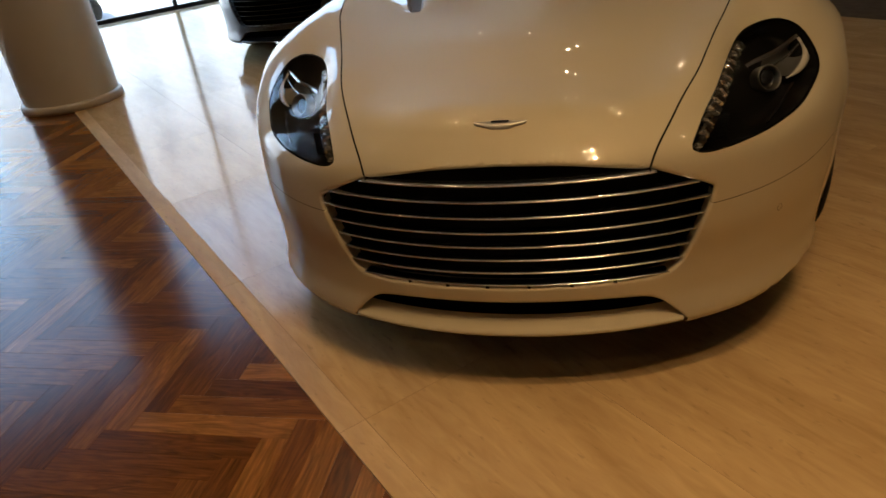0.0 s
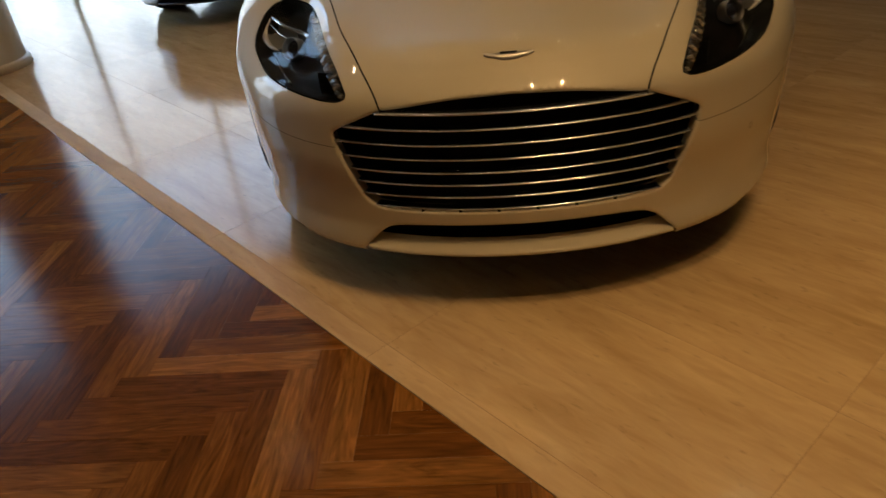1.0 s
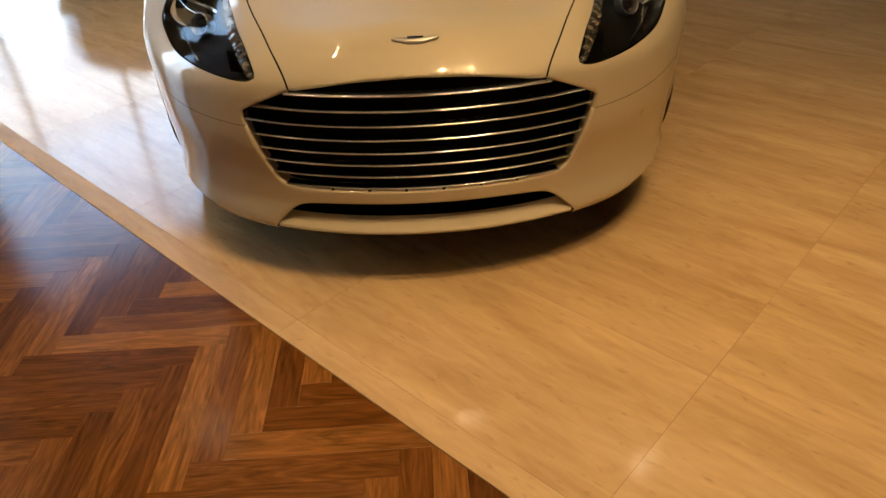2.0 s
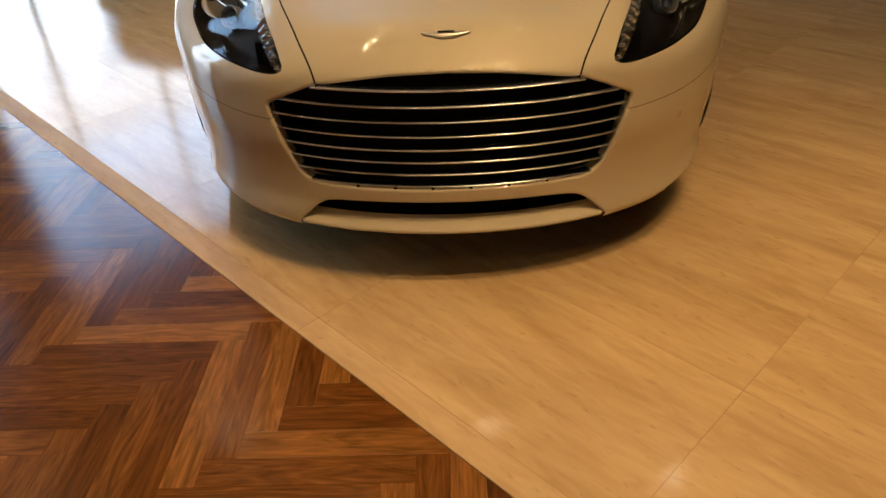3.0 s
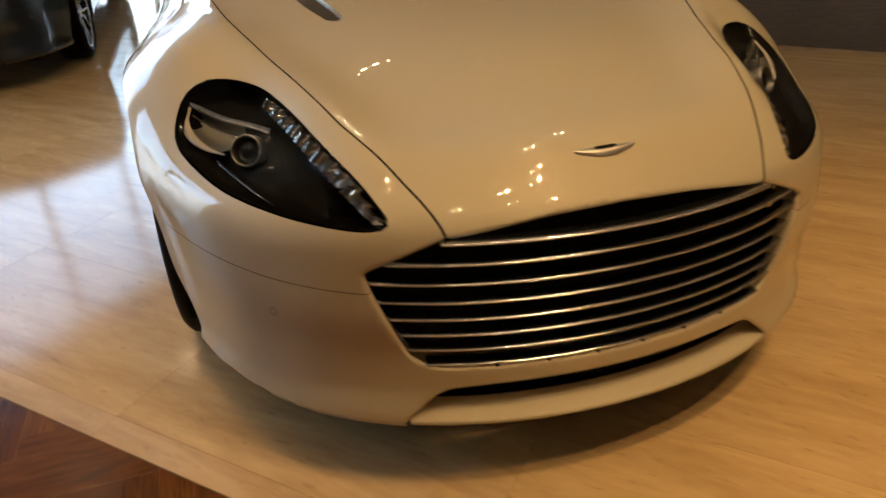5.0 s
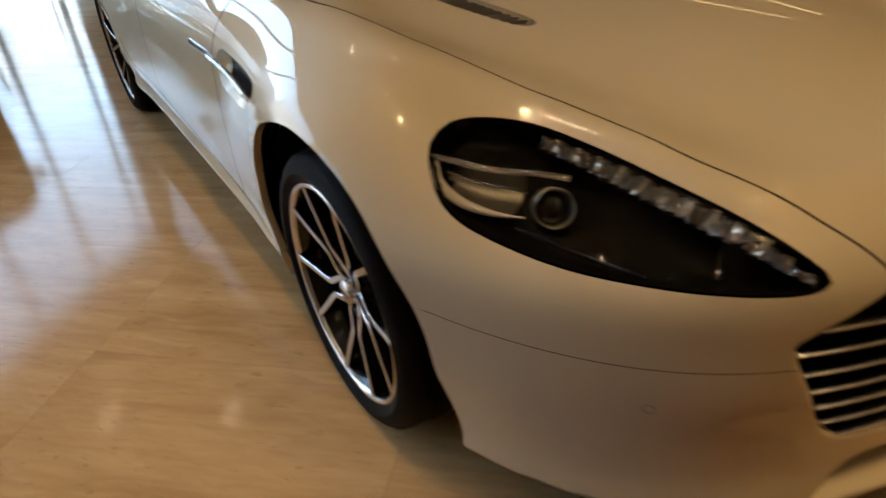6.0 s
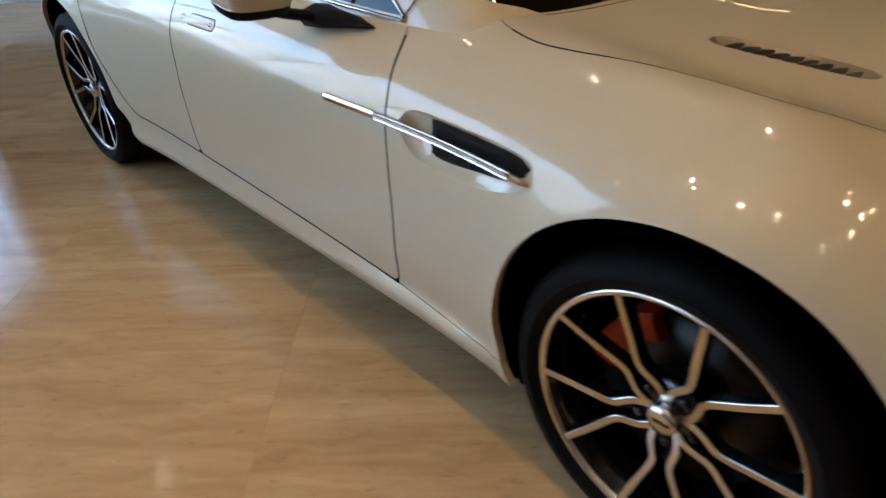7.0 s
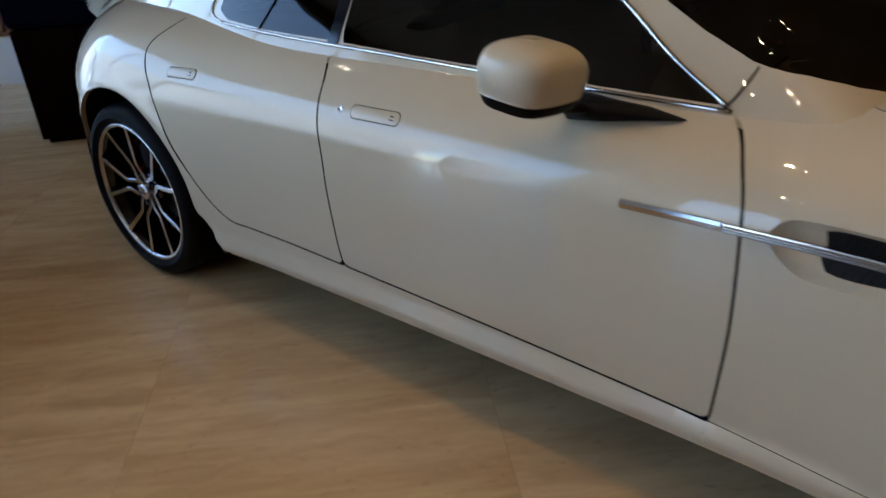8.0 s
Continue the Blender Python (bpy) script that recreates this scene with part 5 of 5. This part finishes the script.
def build_trim(side, root):
    """Bright window surround and the black middle pillar."""
    def skin(y, z):
        p = np.array([[side * 1.2, y, z]])
        ts = np.linspace(0, 1.0, 600)
        way = np.array([[-side, 0, 0]])
        f = np.minimum(cabin_field(p + way * ts[:, None]), body_field(p + way * ts[:, None]))
        k = int(np.argmax(f < 0))
        return Vector((p + way * ts[k])[0])
    belt = [(1.792, 0.934), (2.09, 0.943), (2.42, 0.952), (2.70, 0.962), (2.95, 0.970), (3.24, 0.980), (3.50, 0.994)]
    rear = [(3.50, 0.994), (3.565, 1.010), (3.585, 1.045), (3.54, 1.11), (3.44, 1.19), (3.26, 1.262)]
    front = [(1.800, 0.940), (1.93, 1.012), (2.07, 1.108), (2.22, 1.200), (2.40, 1.272), (2.60, 1.303), (2.95, 1.305), (3.26, 1.262)]
    for nm, line, w in (("belt_trim", belt, 0.0055), ("quarter_trim", rear, 0.005), ("roof_trim", front, 0.007)):
        pts = [skin(*q) + Vector((side * 0.001, 0, 0.002)) for q in curve(line, 6)]
        mesh_object(nm, *sweep(pts, round_section(0.005, w, 8), up=(0, 0, 1)), M_TRIM, root, "bright chrome window trim")
    pts = [skin(y, z) + Vector((side * 0.001, 0, 0)) for y, z in ((2.945, 0.972), (2.94, 1.08), (2.935, 1.20), (2.93, 1.30))]
    mesh_object("middle_pillar", *sweep(pts, [(-0.003, -0.03), (0.003, -0.03), (0.003, 0.012), (-0.003, 0.012)], up=(0, 1, 0)), M_GLOSSBLACK, root, "gloss black window pillar", smooth=False)


def build_interior(root):
    pan = box_bm((-0.64, 0.30, 0.14), (0.64, 4.55, 0.18))
    part("floor_pan", box_bm((-0.73, 1.40, 0.15), (0.73, 3.46, 0.185), bm=pan), M_DARK, root)
    part("cabin_floor", box_bm((-0.72, 1.5, 0.28), (0.72, 3.7, 0.32)), M_LEATHER, root)
    dash = [Vector((x, 1.78 - 0.10 * abs(x), 0.93 - 0.05 * abs(x))) for x in np.linspace(-0.66, 0.66, 13)]
    mesh_object("dashboard", *sweep(dash, [(-0.14, -0.28), (-0.20, -0.02), (-0.10, 0.035), (0.10, 0.040), (0.30, 0.015), (0.30, -0.2)], up=(0, 0, 1)), M_LEATHER, root, "dark leather dashboard")
    part("centre_console", box_bm((-0.14, 1.9, 0.32), (0.14, 3.5, 0.62), 0.04), M_LEATHER, root)
    for y in (2.35, 3.15):
        for x in (-0.38, 0.38):
            seat = part("seat", box_bm((x - 0.24, y - 0.25, 0.34), (x + 0.24, y + 0.27, 0.55), 0.06), M_LEATHER, root, "dark brown leather seat")
            b = box_bm((x - 0.23, -0.06, 0.0), (x + 0.23, 0.07, 0.56), 0.05)
            bk = part("seat_back", b, M_LEATHER, seat)
            bk.matrix_basis = pose(0, y + 0.24, 0.50, -18)
            h = part("headrest", box_bm((x - 0.12, -0.04, 0.56), (x + 0.12, 0.05, 0.72), 0.035), M_LEATHER, seat)
            h.matrix_basis = pose(0, y + 0.24, 0.50, -18)
    v, f = [], []
    for k in range(40):
        a = 2 * math.pi * k / 40
        for j in range(8):
            b = 2 * math.pi * j / 8
            r = 0.185 + 0.014 * math.cos(b)
            v.append((r * math.cos(a), r * math.sin(a), 0.014 * math.sin(b)))
    f = [(k * 8 + j, k * 8 + (j + 1) % 8, ((k + 1) % 40) * 8 + (j + 1) % 8, ((k + 1) % 40) * 8 + j) for k in range(40) for j in range(8)]
    wheel = mesh_object("steering_wheel", v, f, M_LEATHER, root, "dark leather steering wheel")
    wheel.matrix_basis = pose(-0.38, 2.03, 0.90, 62)
    part("steering_hub", box_bm((-0.17, -0.03, -0.02), (0.17, 0.03, 0.005), 0.008), M_PLASTIC, wheel)


def build_pillar_seam(side, root):
    """Dark shut line where the windscreen pillar meets the wing."""
    pts = [Vector((side * x, y, z)) for x, y, z in curve([(0.768, 1.806, 0.944), (0.752, 1.790, 0.968), (0.735, 1.778, 0.992), (0.716, 1.768, 1.016)], 4)]
    mesh_object("pillar_seam", *sweep(pts, round_section(0.002, 0.002, 6)), M_DARK, root)


car = tagged(new("car"), "pearl-white four-door sports car on glossy beige stone floor", "car")
build_body(car, M_PAINT)
build_cabin(car, M_PAINT)
for side in (-1, 1):
    build_wheel("front_wheel", side * (WHEEL_X - 0.004), WHEEL_F, side, car, 12.5)
    build_wheel("rear_wheel", side * WHEEL_X, WHEEL_R + 0.02, side, car, 40.5)
    build_strake(side, car)
    build_mirror(side, car)
    build_trim(side, car)
    build_pillar_seam(side, car)
    c = on_skin(side * 0.70, -0.3, 0.441, 1, 0.0003)
    m = Matrix.Translation(c) @ Vector(outward(c)).to_track_quat("X", "Z").to_matrix().to_4x4()
    v, f = lathe([(0.0, 0.0085), (0.0006, 0.0095), (0.0, 0.0105)], 24)
    mesh_object("parking_sensor", [m @ Vector(q) for q in v], f, M_VENT, car, "small round parking sensor")
build_grille(car)
build_splitter(car)
build_badge([o for o in car.children if o.name.startswith("hood")][0])
build_interior(car)

# the black car parked beside it shares its make
black = copy_thing(car, pose(-2.47, 4.12, 0))
black.scale = (0.84, 1, 1)
black.name = "black_car"
tagged(black, "glossy black sports car parked on the stone floor", "car")
for o in black.children_recursive:
    if o.type == "MESH" and o.data.materials[0] == M_PAINT:
        o.material_slots[0].link = "OBJECT"
        o.material_slots[0].material = M_BLACKPAINT
    elif o.type == "MESH" and o.data.materials[0] == M_BAR:
        o.material_slots[0].link = "OBJECT"
        o.material_slots[0].material = M_GLOSSBLACK


# ---- further things in the hall and outside ----
def build_plinth():
    """Low white plinth with a row of wooden slats standing over it."""
    screen = tagged(new("slat_screen"), "white plinth below a screen of upright wood slats", "screen")
    screen.matrix_world = TURN
    part("plinth", box_bm((-7.0, BACK_B, 0.0), (-1.9, BACK_B + 0.40, 0.42), 0.004), M_PLASTER, screen, "white painted plinth")
    part("slat_rail", box_bm((-7.08, BACK_B - 0.02, 0.424), (-1.9, BACK_B + 0.10, 0.452), 0.003), M_WOODSLAT, screen, "brown wood rail")
    slat = box_bm((-0.014, -0.03, 0.452), (0.014, 0.03, CEIL - 0.01), 0.003)
    me = bpy.data.meshes.new("slat")
    slat.to_mesh(me)
    slat.free()
    me.materials.append(M_WOODSLAT)
    a = -7.05
    while a < -1.95:
        ob = new("slat", me)
        ob.parent = screen
        ob.matrix_basis = pose(a, BACK_B + 0.04, 0)
        a += 0.055


build_plinth()


def build_counter():
    """Dark stained reception cabinet with a navy upholstered top edge."""
    counter = tagged(new("counter"), "dark stained wood cabinet with a navy padded top", "cabinet")
    part("body", box_bm((0.0, 0.0, 0.03), (1.5, 0.6, 0.72), 0.006), M_DARKWOOD, counter)
    part("foot", box_bm((0.03, 0.03, 0.0), (1.47, 0.57, 0.03)), M_PLASTIC, counter)
    part("padded_top", box_bm((-0.02, -0.02, 0.724), (1.52, 0.62, 1.15), 0.05), M_NAVY, counter, "dark navy padded upper part")
    counter.matrix_world = pose(-0.385, 6.25, 0, 0, 0, -38)


build_counter()


def build_stanchion():
    post = tagged(new("stanchion"), "slim steel barrier post with a round base", "barrier post")
    v, f = lathe([(0.0, 0.0), (0.0, 0.16), (0.012, 0.16), (0.03, 0.03), (0.03, 0.018), (0.93, 0.018), (0.95, 0.030), (0.98, 0.026), (0.985, 0.0)], 32)
    mesh_object("post", [(q[1], q[2], q[0]) for q in v], f, M_CHROME, post)
    x, y = axis((-8.5, 7.3))
    post.matrix_world = pose(x, y, 0)


build_stanchion()


def build_banner(a, b, w, mat, label):
    ban = part("banner", box_bm((-0.01, 0, 0), (0.01, w, 0.24), 0.002), mat)
    ban.matrix_world = TURN @ pose(a, b, 0.052)
    tagged(ban, label, "banner")


build_banner(-9.66, 7.72, 0.75, M_TEAL, "low teal notice panel leaning against the glass")
build_banner(-9.66, 8.48, 0.22, M_BLUE, "low blue notice panel leaning against the glass")


def build_street_car():
    """White utility vehicle parked in the street."""
    suv = tagged(new("street_car"), "white utility car parked in the street outside", "car")
    prof = [(-2.1, 0.35), (-2.15, 0.75), (-2.0, 0.98), (-1.0, 1.08), (-0.35, 1.60), (1.7, 1.62), (2.05, 1.1), (2.1, 0.4)]
    bm = bmesh.new()
    rings = []
    for x in (-0.88, -0.80, 0.80, 0.88):
        k = 1.0 if abs(x) < 0.85 else 0.96
        rings.append([bm.verts.new((x, y * k, 0.35 + (z - 0.35) * k)) for y, z in prof])
    for r, s in zip(rings, rings[1:]):
        for i in range(len(prof)):
            j = (i + 1) % len(prof)
            bm.faces.new((r[i], r[j], s[j], s[i]))
    bm.faces.new(rings[0][::-1])
    bm.faces.new(rings[-1])
    part("body", bm, M_WHITECAR, suv)
    for x in (-0.885, 0.885):
        bm = bmesh.new()
        bm.faces.new([bm.verts.new((x, y, z)) for y, z in ((-0.85, 1.1), (-0.28, 1.5), (1.55, 1.52), (1.75, 1.12))])
        part("window", bm, M_GLOSSBLACK, suv)
    for x in (-0.80, 0.80):
        for y in (-1.35, 1.35):
            v, f = lathe([(-0.1, 0.0), (-0.1, 0.20), (-0.11, 0.24), (-0.11, 0.33), (-0.08, 0.35), (0.08, 0.35), (0.11, 0.33), (0.11, 0.22), (0.1, 0.0)], 32)
            mesh_object("wheel", [(q[0] + x, q[1] + y, q[2] + 0.35) for q in v], f, M_RUBBER, suv)
    suv.matrix_world = pose(*axis((-18.0, -0.2)), -0.9, 0, 0, -45)


build_street_car()


def build_street():
    """Pale stand-in buildings added as a bright backdrop, and a hedge across the street."""
    for a, b0, b1, h in ((-34, -40, -4, 9.0), (-38, -2, 22, 14.0), (-34, 24, 60, 10.0)):
        house = tagged(new("street_building"), "pale stand-in building across the street, added as a bright backdrop", "building", "street buildings")
        house.matrix_world = TURN
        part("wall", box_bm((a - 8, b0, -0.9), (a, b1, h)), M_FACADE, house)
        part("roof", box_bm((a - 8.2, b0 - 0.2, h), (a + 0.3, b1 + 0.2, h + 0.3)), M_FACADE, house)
        for row in range(int(h // 3)):
            b = b0 + 1.2
            while b < b1 - 1.6:
                part("window", box_bm((a - 0.02, b, 0.4 + 3 * row), (a + 0.03, b + 1.3, 2.0 + 3 * row)), M_STREETGLASS, house)
                b += 3.0
    rng = random.Random(4)
    verts, faces = [], []
    for _ in range(5000):
        c = Vector((-24 + rng.uniform(-0.7, 0.7), rng.uniform(6, 34), -0.9 + 1.9 * rng.random() ** 0.7))
        u, w = Vector((rng.uniform(-1, 1), rng.uniform(-1, 1), rng.uniform(-1, 1))).normalized(), Vector((rng.uniform(-1, 1), rng.uniform(-1, 1), rng.uniform(-1, 1))).normalized()
        s = rng.uniform(0.06, 0.13)
        k = len(verts)
        verts += [c - u * s, c + w * s * 0.5, c + u * s, c - w * s * 0.5]
        faces.append((k, k + 1, k + 2, k + 3))
    hedge = mesh_object("hedge", verts, faces, M_HEDGE, None, smooth=False)
    hedge.matrix_world = TURN
    tagged(hedge, "green clipped hedge along the street", "hedge", kind="stuff")


build_street()


def build_wall_lights():
    """Slim warm light strips on the grey wall, in thin dark channels."""
    light = tagged(new("wall_light"), "slim warm light strips on the dark grey wall", "wall light")
    light.matrix_world = TURN
    for a0, a1, z in ((-0.05, 0.47, 2.46), (0.52, 1.00, 2.46), (0.52, 1.25, 2.12)):
        channel = part("channel", box_bm((a0, WALL_B - 0.022, z - 0.012), (a1, WALL_B - 0.001, z + 0.012), 0.002), M_FRAME, light)
        part("strip", box_bm((a0 + 0.01, WALL_B - 0.027, z - 0.007), (a1 - 0.01, WALL_B - 0.0235, z + 0.007)), M_COVE, channel, "glowing warm strip")


build_wall_lights()
